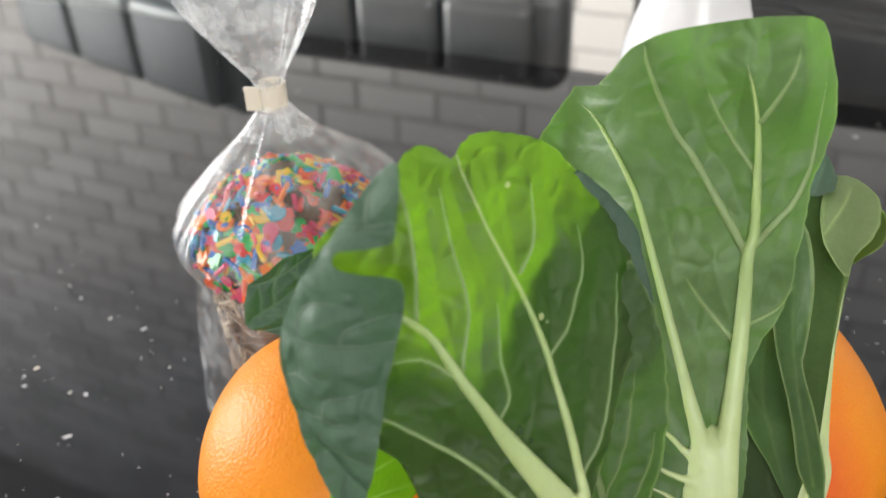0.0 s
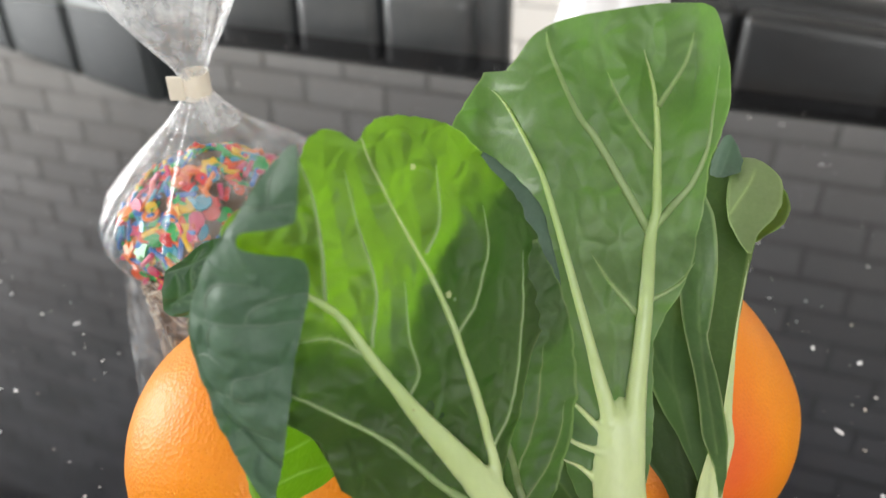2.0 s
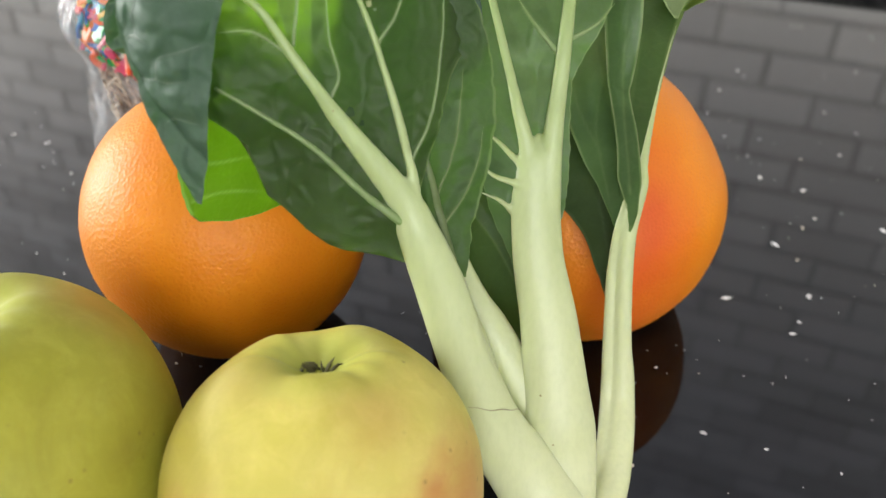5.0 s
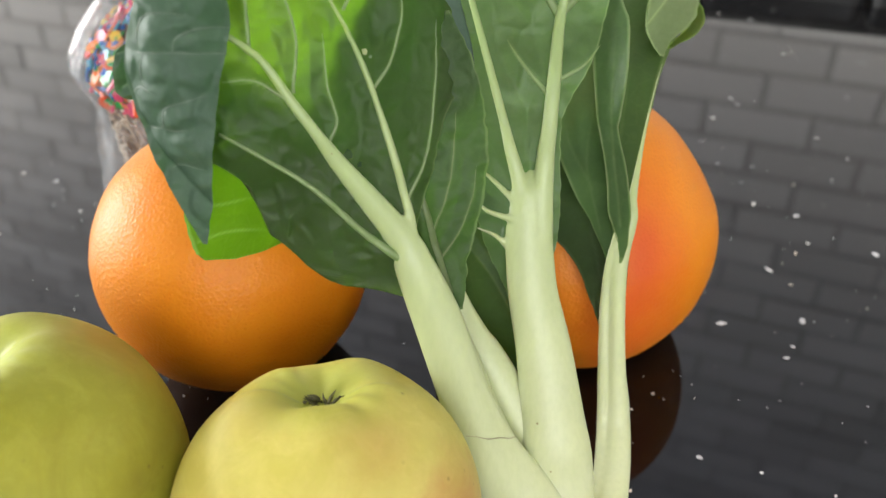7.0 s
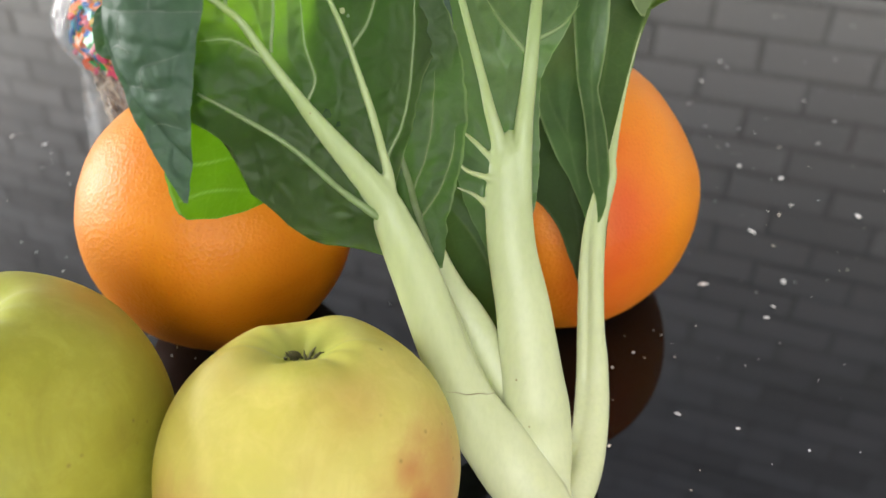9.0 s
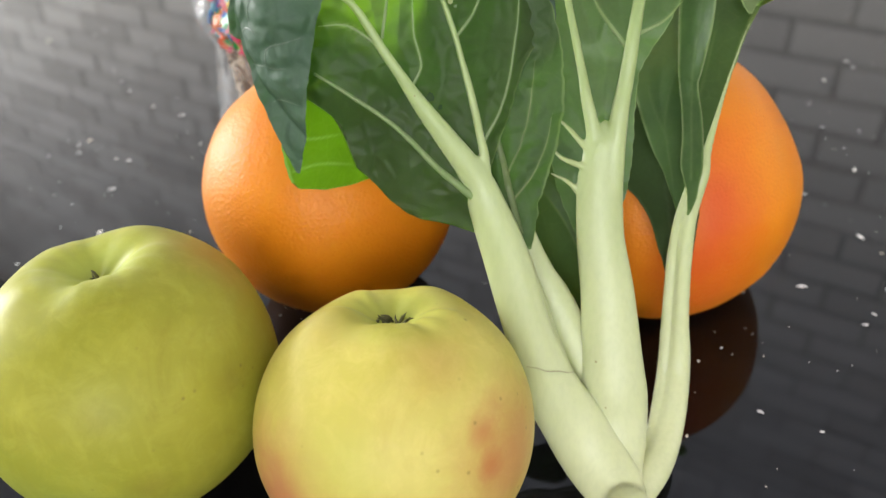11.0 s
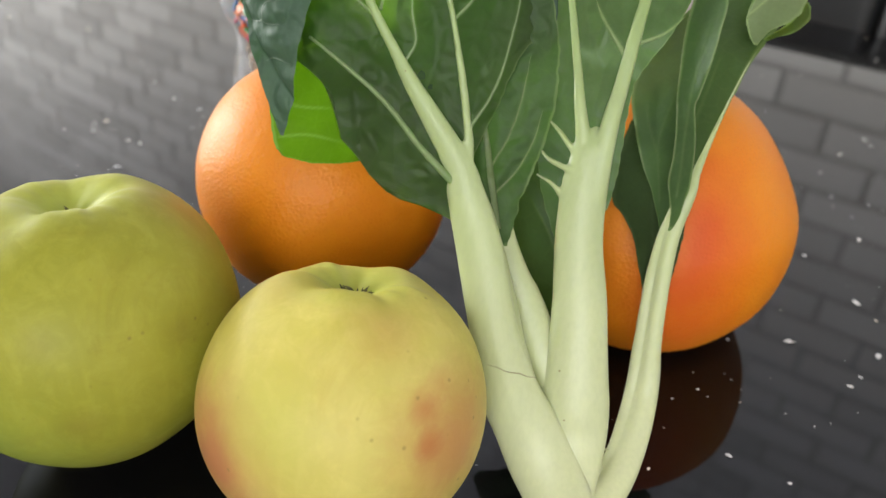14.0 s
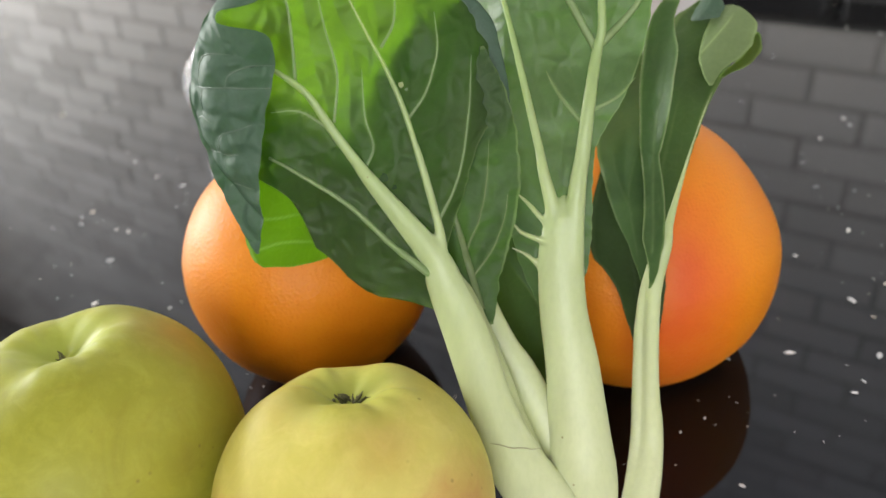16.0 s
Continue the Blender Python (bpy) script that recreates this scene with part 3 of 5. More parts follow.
def apple(at, a, b, mat, label, lobes, tilt, seed, dry, pleats, hollow):
    off = Vector((seed, seed * 2.3, seed * 0.7))

    def shape(th, ph):
        d = Vector((math.sin(th) * math.cos(ph), math.sin(th) * math.sin(ph), math.cos(th)))
        top = math.exp(-((th - 0.45) / 0.42) ** 2)
        k = 1 + lobes * top * math.cos(5 * ph + seed) + 0.4 * lobes * top * math.cos(3 * ph + 2 * seed)
        k += 0.4 * lobes * math.exp(-((th - 0.36) / 0.15) ** 2) * math.cos(pleats * ph + 3 * math.sin(2 * ph + seed))
        k += 0.018 * noise.noise(d * 1.3 + off) + 0.03 * math.exp(-((th - 1.0) / 0.5) ** 2) - 0.07 * math.exp(-((th - 2.45) / 0.5) ** 2)
        lift = -hollow * b * math.exp(-(th / 0.27) ** 2) + 0.22 * b * math.exp(-((math.pi - th) / 0.3) ** 2)
        return k, lift
    fruit = empty("apple", label, "apple", "apples on the table", at=pose(*at, *tilt))
    part("skin", *ball(a, b, shape, 90, 120), mat, fruit)
    rnd = random.Random(int(seed * 10))
    bits = []
    for j in range(int(16 * dry)):
        ang, r = rnd.uniform(0, 6.28), rnd.uniform(0.0004, 0.0034) * dry
        p = np.array((r * math.cos(ang), r * math.sin(ang), (0.995 - hollow) * b + r * 0.35))
        line = [p]
        d = np.array((math.cos(ang + 1.2), math.sin(ang + 1.2), rnd.uniform(0.2, 1.0)))
        for q in range(3):
            d = d + np.array([rnd.uniform(-0.7, 0.7) for _ in range(3)])
            line.append(line[-1] + 0.0013 * d / np.linalg.norm(d))
        bits.append(tube(spline(line, 7), [0.0003, 0.0004, 0.0005, 0.0004, 0.0003, 0.0002, 0.0001], 5))
    part("calyx", *join(bits), CALYX, fruit, "dry dark calyx in the hollow")["kind"] = "stuff"
    return fruit


apple((0.2967, 0.3332, 0.0425), 0.0411, 0.0436, APPLE_F, "yellow-green apple with a red blush", 0.019, (-22, 1, 10), 1.3, 1.2, 9, 0.23)
apple((0.2105, 0.3359, 0.0470), 0.0457, 0.0478, APPLE_L, "large green-yellow ribbed apple", 0.012, (-12.3, 1.6, 40), 2.1, 0.35, 12, 0.25)


# ---- pak choi ----
class Sheet:
    """A leaf blade: a plane with its own axes (millimetres) that bends, waves and puckers between its veins."""

    def __init__(self, centre, across, up, front, bend, veins=(), pucker=0.9, seed=0.0, wave=1.2, rows=None, fine=0, reach=5.5, quilt=0.0, cell=6.5):
        self.quilt, self.cell = quilt, cell
        self.c, self.a, self.b, self.f = (np.array(v, float) for v in (centre, across, up, front))
        self.bend, self.seed, self.pucker, self.wave, self.reach = bend, seed, pucker, wave, reach
        self.rows, self.strength = sorted(rows) if rows else None, 0.6
        self.main = [spline(v, 150) for v in veins]
        self.twigs = []
        if fine:
            self.twigs = self.branch([l[::3] for l in self.main], fine, 2.6, 5.2)
            self.twigs += self.branch([l[::2] for l in self.twigs], fine * 0.55, 1.8, 4.0)
        self.pts = np.vstack(self.main) if self.main else None
        self.twig_pts = np.vstack(self.twigs) if self.twigs else None

    def inside(self, a, b, margin=0.8):
        if not self.rows:
            return True
        r = np.array(self.rows)
        return r[0, 0] < b < r[-1, 0] and np.interp(b, r[:, 0], r[:, 1]) + margin < a < np.interp(b, r[:, 0], r[:, 2]) - margin

    def branch(self, lines, length, near, far):
        """Side veins that leave the given ones and run on until they meet another or the edge."""
        rnd = random.Random(int(self.seed * 100) + 3)
        out = []
        for n, line in enumerate(lines):
            others = np.vstack([l for k, l in enumerate(lines) if k != n]) if len(lines) > 1 else np.array([[999.0, 999.0]])
            run, side = rnd.uniform(1, 4), 1
            for k in range(2, len(line) - 1):
                step = line[k] - line[k - 1]
                run -= float(np.hypot(*step))
                if run > 0:
                    continue
                run, side = rnd.uniform(near, far), -side
                ang = math.atan2(step[1], step[0]) + side * radians(rnd.uniform(42, 72))
                p, path = line[k].copy(), [line[k].copy()]
                for q in range(int(rnd.uniform(0.5, 1.3) * length)):
                    ang += rnd.uniform(-0.28, 0.28) - side * 0.03
                    p = p + np.array((math.cos(ang), math.sin(ang)))
                    if not self.inside(*p):
                        break
                    path.append(p.copy())
                    if q > 2 and float(np.min(np.hypot(*(others - p).T))) < 0.9:
                        break
                if len(path) > 3:
                    out.append(spline(path, len(path) * 3))
        return out

    @staticmethod
    def gap(points, flat):
        out, which = np.empty(len(flat)), np.empty(len(flat), int)
        for k in range(0, len(flat), 1500):
            q = flat[k:k + 1500]
            d = (q[:, None, 0] - points[None, :, 0]) ** 2 + (q[:, None, 1] - points[None, :, 1]) ** 2
            which[k:k + 1500] = np.argmin(d, axis=1)
            out[k:k + 1500] = np.sqrt(np.min(d, axis=1))
        return out, which

    def heights(self, flat):
        flat = np.asarray(flat, float)
        h = np.array([self.bend(a, b) + self.wave * noise.noise(Vector((a / 15, b / 15, self.seed))) + 0.25 * self.wave * noise.noise(Vector((a / 7, b / 7, self.seed + 4))) for a, b in flat])
        if self.quilt:
            h -= self.quilt * np.array([self.swell(a, b) for a, b in flat])
        mark = np.zeros(len(flat))
        if self.pts is not None:
            d, which = self.gap(self.pts, flat)
            fade = np.clip(3 * (1 - (which % 150) / 149), 0, 1)
            h -= self.pucker * (1 - np.exp(-(d / self.reach) ** 1.3))
            mark = self.strength * fade * np.exp(-(d / 0.38) ** 2)
            if self.twig_pts is not None:
                e = np.minimum(d, self.gap(self.twig_pts, flat)[0])
                h -= 0.36 * self.pucker * (1 - np.exp(-(e / 1.7) ** 1.5))
                mark = np.maximum(mark, 0.5 * np.exp(-(e / 0.3) ** 2))
        return h, mark

    def swell(self, a, b):
        """Rounded fields between the finest veins."""
        p = Vector((a, b, self.seed * 7)) / self.cell
        p += 0.35 * noise.noise_vector(p * 0.9)
        d = noise.voronoi(p)[0]
        s = min(1.0, (d[1] - d[0]) / 0.55)
        return s * s * (3 - 2 * s)

    def place(self, a, b, out=0.0):
        return self.c + (a * self.a + b * self.b + (self.heights([(a, b)])[0][0] + out) * self.f) / 1000

    def blade(self, rows, steps=56, cols=44, ragged=0.5, low=None, high=None, ruffle=1.0, back=0.0):
        prof = spline(rows, steps)
        flat, lift, rim = [], [], []
        for i, (b, l, r) in enumerate(prof):
            for j in range(cols):
                s = j / (cols - 1)
                edge = abs(2 * s - 1) ** 6
                a = l + (r - l) * s + edge * ragged * noise.noise(Vector((b / 3.0, s * 9, self.seed)))
                y = b
                if low:
                    y = max(y, float(np.interp(a, *low)))
                if high:
                    y = min(y, float(np.interp(a, *high)) + 0.4 * noise.noise(Vector((a / 1.5, 3, self.seed))))
                rim.append(min(j, cols - 1 - j) < 2 or y != b or i < 2 or i > len(prof) - 3)
                flat.append((a, y))
                lift.append(edge * ruffle * noise.noise(Vector((b / 6.0, s * 3, self.seed + 9))) - back)
        h, self.mark = self.heights(flat)
        self.mark = np.maximum(self.mark, 0.25 * np.array(rim))
        flat = np.array(flat)
        verts = self.c + (flat[:, :1] * self.a + flat[:, 1:] * self.b + (h + np.array(lift))[:, None] * self.f) / 1000
        return list(verts), grid_faces(len(prof), cols)

    def skin(self, name, mat, parent, label, *args, **more):
        """The blade as a part, with its fine veins marked on it."""
        ob = part(name, *self.blade(*args, **more), mat, parent, label)
        ob.data.attributes.new("vein", "FLOAT", "POINT").data.foreach_set("value", self.mark)
        return ob

    def vein(self, pts, radii, out=0.15, steps=30, sides=8, flat=0.5):
        line = spline(pts, steps)
        h = self.heights(line)[0]
        world = self.c + (line[:, :1] * self.a + line[:, 1:] * self.b + (h + out)[:, None] * self.f) / 1000
        r = np.interp(np.linspace(0, 1, steps), np.linspace(0, 1, len(radii)), radii)
        r = r * (1 + 0.10 * np.array([noise.noise(Vector((k * 0.35, self.seed, float(pts[0][0])))) for k in range(steps)]))
        return tube(world, r / 1000, sides, flat, self.f)

    def patch(self, a, b, size, rnd, out=0.3):
        """A small ragged scar lying on the blade."""
        ring = [(a + size * rnd.uniform(0.6, 1.2) * math.cos(k * 0.7854), b + size * rnd.uniform(0.6, 1.2) * math.sin(k * 0.7854)) for k in range(8)]
        return [self.place(x, y, out) for x, y in ring], [tuple(range(8))]


choi = empty("pak_choi", "fresh pak choi with white stalks and green leaves", "pak choi")


def leaf(label, name="leaf"):
    ob = new(name)
    ob.parent = choi
    ob["label"] = label
    return ob


# the broad front leaf with its left side folded over
A_MID = [(11.3, -56), (3.6, -38.4), (-4.6, -19.9), (-14.0, -2.0), (-19.5, 9.3), (-27.2, 16.8), (-36.1, 24.3)]
A_SEC = [(11.3, -46.5), (11.7, -33.3), (7.5, -2.7), (3.9, 12.0), (1.3, 19.1), (-4.8, 37.0), (-6.7, 47.2)]
A_SIDE = [[(7.2, -2.6), (14.1, 4.7), (19.0, 15.2), (20.0, 26.3)], [(12.4, -32.6), (20.6, -19.4), (25.9, -3.2), (29.2, 12.9)],
          [(-13.2, 0.3), (-10.1, 13.6), (-11.4, 26.7), (-12.1, 40.7)], [(-21.8, 13.1), (-20.4, 28.7), (-20.8, 39.5), (-22.7, 47.4)],
          [(-6.3, -13.4), (-3.4, -8.1), (-4.4, 0.7), (-3.2, 13.6)], [(3.3, 18.7), (8.1, 25.6), (10.2, 37.8)],
          [(9.0, -50.0), (-1.5, -39.0), (-12.5, -24.9), (-24.9, -13.7), (-33.1, -7.0)], [(-15.4, -0.8), (-22.2, 4.7), (-30.0, 5.6)]]


def bend_a(a, b):
    mid = -0.42 * b - 11
    d = a - mid
    return 4.5 - 0.0032 * d * d - 0.0016 * max(0.0, b) ** 2 - (4 if a < -10 and b < -8 else 0) * min(1.0, (-8 - b) / 14 if b < -8 else 0) * min(1.0, (-10 - a) / 12 if a < -10 else 0)


A_ROWS = [(-60.0, 7.0, 8.0), (-57.0, 0.5, 9.5), (-53.8, -8.9, 10.5), (-46.5, -38.3, 12.0), (-41.6, -42.6, 13.2), (-37.6, -43, 15.0), (-31.2, -43, 18.4), (-24.5, -43, 21.6), (-17.9, -43, 24.8), (-9.6, -43.0, 30.0), (-4.9, -43, 36.5), (5.3, -43, 39.3), (14.4, -42, 38.8), (20.8, -42, 37.2), (27.3, -41.5, 34.3), (33.9, -40.0, 28.0), (37.0, -35.0, 25.5), (39.0, -30.5, 23.8), (42.6, -25, 20.6), (45.2, -21.4, 17.5), (47.5, -19.9, 13.8), (49.0, -18.6, 9.5), (51.5, -17.1, 6.2)]
A_LOW = ((-45, -36.2, -31.4, -27.6, -26.4, -25.1, -20.1, -17.2, -12.1, -4.8, 0.5, 5.8, 20, 26), (-7, -14.1, -18.2, -22.9, -30, -36.3, -41.9, -46.6, -51.6, -55.7, -58.2, -60, -66, -68))
A_HIGH = ((-22, -18.5, -14.5, -11, -8, -5, -1, 4, 9, 14, 20), (45, 49, 50.3, 49, 46, 49, 50.6, 50.3, 49, 47.3, 44))
sheet = Sheet((0.2981, 0.3967, 0.1403), (0.9176, 0.3975, 0.0), (-0.1458, 0.3366, 0.9303), (0.3698, -0.8536, 0.3668), bend_a, [A_MID, A_SEC] + A_SIDE, 2.0, 1.0, 2.0, A_ROWS, 0, 5.5, 0.55, 6.5)
la = leaf("broad backlit green leaf with its edge folded over")
sheet.skin("blade", UNDERSIDE, la, "", A_ROWS, 260, 210, 0.5, A_LOW, A_HIGH)
a_rib = [sheet.place(*p, 0.6) for p in spline(A_MID[2:], 9)]
a_sec = sheet.vein(A_SEC, (2.0, 1.55, 1.15, 0.95, 0.75, 0.62, 0.52, 0.42), 0.1, 60, 10, 0.8)
for k, v in enumerate(A_SIDE):
    if k == 6:
        part("vein", *sheet.vein(v, (1.3, 0.95, 0.72, 0.55, 0.4), 0.08, 50, 10, 0.8), FINEVEIN, la)
        continue
    wide = (0.50, 0.40, 0.32, 0.24, 0.10)
    part("vein", *sheet.vein(v, wide, 0.12, 40, 7), FINEVEIN, la)
rnd = random.Random(3)
part("scar", *sheet.patch(4.4, 38.4, 0.9, rnd), VEIN, la, "small pale hole in the leaf", smooth=False)
part("scar", *sheet.patch(7.2, 7.8, 0.9, rnd, 0.4), VEIN, la, "small pale torn scar", smooth=False)
part("scar", *sheet.patch(8.6, 6.2, 0.55, rnd, 0.4), FINEVEIN, la, "small pale torn scar", smooth=False)
part("rolled_edge", *sheet.vein([(24.5, 37.5), (27.0, 34), (31.6, 27), (35.0, 20), (36.6, 10), (37.4, 0), (37.2, -5)], (0.6, 1.7, 2.5, 3.1, 2.7, 2.3, 1.5), 0.3, 60, 16, 0.24), TOPSIDE, la, "dark rolled right edge")
for a, b, size in ((-1.9, -17.8, 1.4), (0.7, -21.0, 0.9), (1.7, -26.4, 0.7)):
    part("scar", *sheet.patch(a, b, size, rnd, 0.15), MIDLEAF, la, "dark bruised spot", smooth=False)
# an unseen second leaf, added against its back to block the light there
lf = leaf("dark green leaf lying behind the broad leaf")
sheet.skin("blade", SHADELEAF, lf, "", [(-59, 4, 7), (-54.5, -5, 9), (-50, -12, 10.5), (-45, -18, 11.5), (-41, -21, 12), (-36, -25.5, 14), (-30, -27, 17), (-23, -29, 20.5), (-18, -33, 23), (-13, -38, 26), (-7, -42, 31), (-3, -42, 34)], 80, 60, low=A_LOW, back=3.2)
sheet.skin("blade", SHADELEAF, lf, "", [(-4, -42, -16), (0, -42, -18), (4, -43, -21), (8, -43, -26), (11, -42, -32)], 30, 24, back=3.4)
sheet.skin("blade", SHADELEAF, lf, "", [(-4, -15, 39), (0, -14, 39), (4, -13, 36.5), (8, -9, 36), (12, -4, 35.5), (16, 1, 34.5), (22, 8, 33), (27, 13, 30), (30, 19, 27)], 40, 40, back=3.4)
# the lobe that hangs on the stalk beside it
L_RIB = [(17.0, -28.0), (18.2, -38.0), (19.6, -48.0), (21.0, -58.0), (22.4, -64.0)]
L_SIDE = [[(19.3, -46.0), (25.0, -36.0), (29.0, -24.0), (31.0, -12.0)], [(20.2, -54.0), (27.0, -47.0), (32.0, -38.0), (35.0, -28.0)]]
L_ROWS = [(-69.3, 23.9, 24.8), (-63.2, 21.3, 26.8), (-56.2, 17.6, 28.9), (-47.6, 13.6, 32.3), (-39.2, 12.0, 35.3), (-29.0, 13.0, 38.4), (-20.6, 16.0, 39.5), (-10.4, 22.0, 39.7), (-3.6, 26.0, 38.9), (3.0, 28.0, 37.6), (9.0, 30.0, 35.5), (15.0, 32.0, 33.4)]
lobe = Sheet((0.2981, 0.3967, 0.1403), (0.9176, 0.3975, 0.0), (-0.1458, 0.3366, 0.9303), (0.3698, -0.8536, 0.3668), lambda a, b: -3.6 + 0.15 * (a - 15) + 2.5 * math.exp(-((a - 17) / 3) ** 2) * min(1.0, max(0.0, (-26 - b) / 12)) + 0.10 * max(0.0, -48 - b), [L_RIB] + L_SIDE, 1.3, 14.0, 1.4, L_ROWS, 0, 4.5, 0.5, 6.5)
lg = leaf("green leaf lobe hanging beside the broad leaf")
lobe.strength = 0.3
lobe.skin("blade", MIDLEAF, lg, "", L_ROWS, 110, 50, 0.6)
part("vein", *lobe.vein(L_RIB, (0.5, 1.0, 1.3, 1.2, 0.6), 0.0, 40, 8), PALEVEIN, lg)
for v in L_SIDE:
    part("vein", *lobe.vein(v, (0.35, 0.25, 0.15, 0.05), 0.0, 30, 6), PALEVEIN, lg)
# the leaf's lower corner, turned back towards the light
turned = Sheet((0.2595, 0.3800, 0.0938), (0.6, 0.8, 0.0), (0.0, 0.0, 1.0), (0.8, -0.6, 0.0), lambda a, b: -0.004 * (b - 10) ** 2, [[(-3, 20), (6, 16), (20, 12)], [(-2, 8), (8, 6), (22, -1)]], 0.9, 4.5, 1.0)
turned.strength = 0.25
turned.skin("turned_corner", TURNED, la, "bright backlit corner turned away", [(-12, -3, 33), (0, -3, 33), (10, -4, 30), (20, -4, 26), (30, -3, 20), (38, -2, 16)], 80, 60, 0.3, ((-3, -1, 1, 9, 20, 32), (4, 0.6, -0.6, -5.1, -8.4, -11.5)))
# its folded side, showing the dark upper face
F_SIDE = [[(-12.0, 16.5), (-7.0, 15.6), (0.7, 15.8), (6, 15.2), (12.4, 14.6)], [(-8.1, 15.8), (-7.6, 20.7), (-5.1, 24.0), (0.1, 24.6), (5.0, 24.2)], [(0.4, 15.7), (1.8, 18.9), (7.1, 20.9), (13.7, 20.4)],
          [(2.0, 40.0), (7.5, 40.2), (14.0, 41.2)], [(7.5, 40.2), (8.0, 44.3), (9.5, 47.5)], [(-10.9, -3.0), (-5.1, -2.2), (-3.6, 2.4), (3.0, 4.6), (9.4, 6.2)], [(-5.1, -2.2), (-1.5, -2.9), (3.0, -2.2)],
          [(-12.3, 5.6), (-9.2, 7.4), (-5.4, 5.9)], [(-8.6, 7.4), (-8.2, 12.0), (-6.8, 15.6)], [(-6.0, -14.0), (-2.0, -12.2), (4.0, -13.0)]]


def bend_f(a, b):
    left = -12.5 + 0.0125 * (b - 12) ** 2
    s = min(1.0, max(0.0, (a - left) / 24))
    return 1.0 + 5.0 * math.sin(math.pi * min(1.0, s * 0.85 + 0.08)) - 6 * (1 - s) ** 3


F_ROWS = [(-34.5, -0.9, 0.3), (-28.4, -3.3, 1.8), (-21.1, -6.1, 3.9), (-10.4, -9.7, 6.2), (-1.9, -11.4, 8.0), (6.4, -13.0, 9.6), (14.8, -12.7, 12.2), (22.0, -9.9, 14.0), (27.8, -7.2, 13.9), (30.2, -5.5, 10.8), (31.8, -4.5, 3.8), (33.0, -3.8, 0.8), (35.3, -1.9, 1.6), (36.2, -0.9, 7.6), (37.2, 0.1, 12.2), (38.6, 1.1, 13.1), (40.8, 2.7, 13.5), (43.7, 4.8, 14.0), (49.0, 9.4, 14.6), (52.2, 13.0, 14.5)]
sheet = Sheet((0.2629, 0.3769, 0.1411), (0.9878, 0.156, 0.0), (-0.0392, 0.2485, 0.9678), (0.1509, -0.956, 0.2516), bend_f, F_SIDE, -1.8, 2.0, 0.6, F_ROWS, 0, 4.4, -0.8, 7.0)
sheet.strength = 0.3
sheet.skin("folded_edge", TOPSIDE, la, "dark blue-green folded side with a torn notch", F_ROWS, 240, 80, 0.2)
for v in F_SIDE:
    part("vein", *sheet.vein(v, (0.12, 0.30, 0.30, 0.10), -0.02, 30, 6), TOPVEIN, la)


# a crinkled leaf tip behind the fold
sheet = Sheet((0.2337, 0.4241, 0.1341), (0.876, 0.482, 0.0), (-0.0806, 0.1464, 0.9859), (0.4752, -0.8637, 0.1671), lambda a, b: -0.02 * min(0.0, a - 4) ** 2 - 0.01 * b * b, [[(-7, -7), (0, -3), (10, 2), (40, 8)], [(-6, 3), (2, 5), (12, 9)], [(-6, -12), (4, -10), (20, -6)], [(-1, -3), (0, 3), (4, 8)], [(-5, -7), (-4, -1), (-4, 3)]], -2.6, 3.0, 1.0, [(-20, 30, 92), (-9.9, -8, 96), (8.3, 0.0, 94), (27, 40, 70)], 6, 3.6)
le = leaf("crinkled dark green leaf tip")
sheet.skin("blade", TOPSIDE, le, "", [(-15, 4, 40), (-9.9, -8, 44), (-3.5, -9, 42), (1.0, -8, 36), (4.8, -5.2, 29), (8.3, 0.0, 20), (10.4, 5.0, 12)], 90, 90)

# the tall leaf behind
B_MID = [(4.8, -87.0), (5.0, -74.6), (6.9, -53.5), (8.6, -31.1), (10.3, -20.5), (9.4, -5.7), (7.8, 8.7), (3.6, 21.4)]
B_SIDE = [[(0.2, -83.4), (-1.8, -73.5), (-4.9, -62.6), (-7.7, -52.1), (-17.8, -17.6), (-21.8, -7.1), (-29.4, 6.7), (-34.6, 11.7)], [(8.8, -25.9), (-5.2, -2.7), (-11.3, 5.2), (-19.0, 20.1), (-20.6, 25.6)],
          [(10.5, -24.3), (20.0, -13.0), (23.5, -1.3), (23.5, 17.1)], [(10.2, -6.4), (0.1, 7.3), (-4.6, 15.8)], [(7.1, -44.6), (15.7, -40.0), (21.2, -34.0)],
          [(-0.7, -80.2), (-3.7, -77.9), (-9.9, -72.4), (-13.9, -69.8)], [(5.8, -47.6), (-2.0, -38.6), (-6.0, -32.7)], [(-0.7, -85.2), (-4.3, -83.5), (-11.0, -81.6), (-14.7, -78.8)], [(-1.6, -96.0), (-5.0, -91.9), (-8.8, -88.8), (-14.3, -87.0)], [(8.6, 7.3), (13.6, 18.5), (15.2, 25.4)]]


def bend_b(a, b):
    lean = 15 * (1 - math.exp(-((-22 - b) / 38) ** 1.3)) if b < -22 else 0.0
    slope = max(0.0, min(1.0, (a - 4) / 12)) * max(0.0, min(1.0, (24 - a) / 8))
    lean += 8.0 * slope * math.exp(-((b - 12) / 12) ** 2)
    edge = 4.0 * math.exp(-((a + 19) / 8) ** 2) - 7.0 * math.exp(-((a + 35) / 8) ** 2)
    return lean + 3.0 - 0.006 * (a - 6) ** 2 + 0.10 * max(0.0, b) ** 1.3 + edge * max(0.0, min(1.0, (b + 50) / 25))


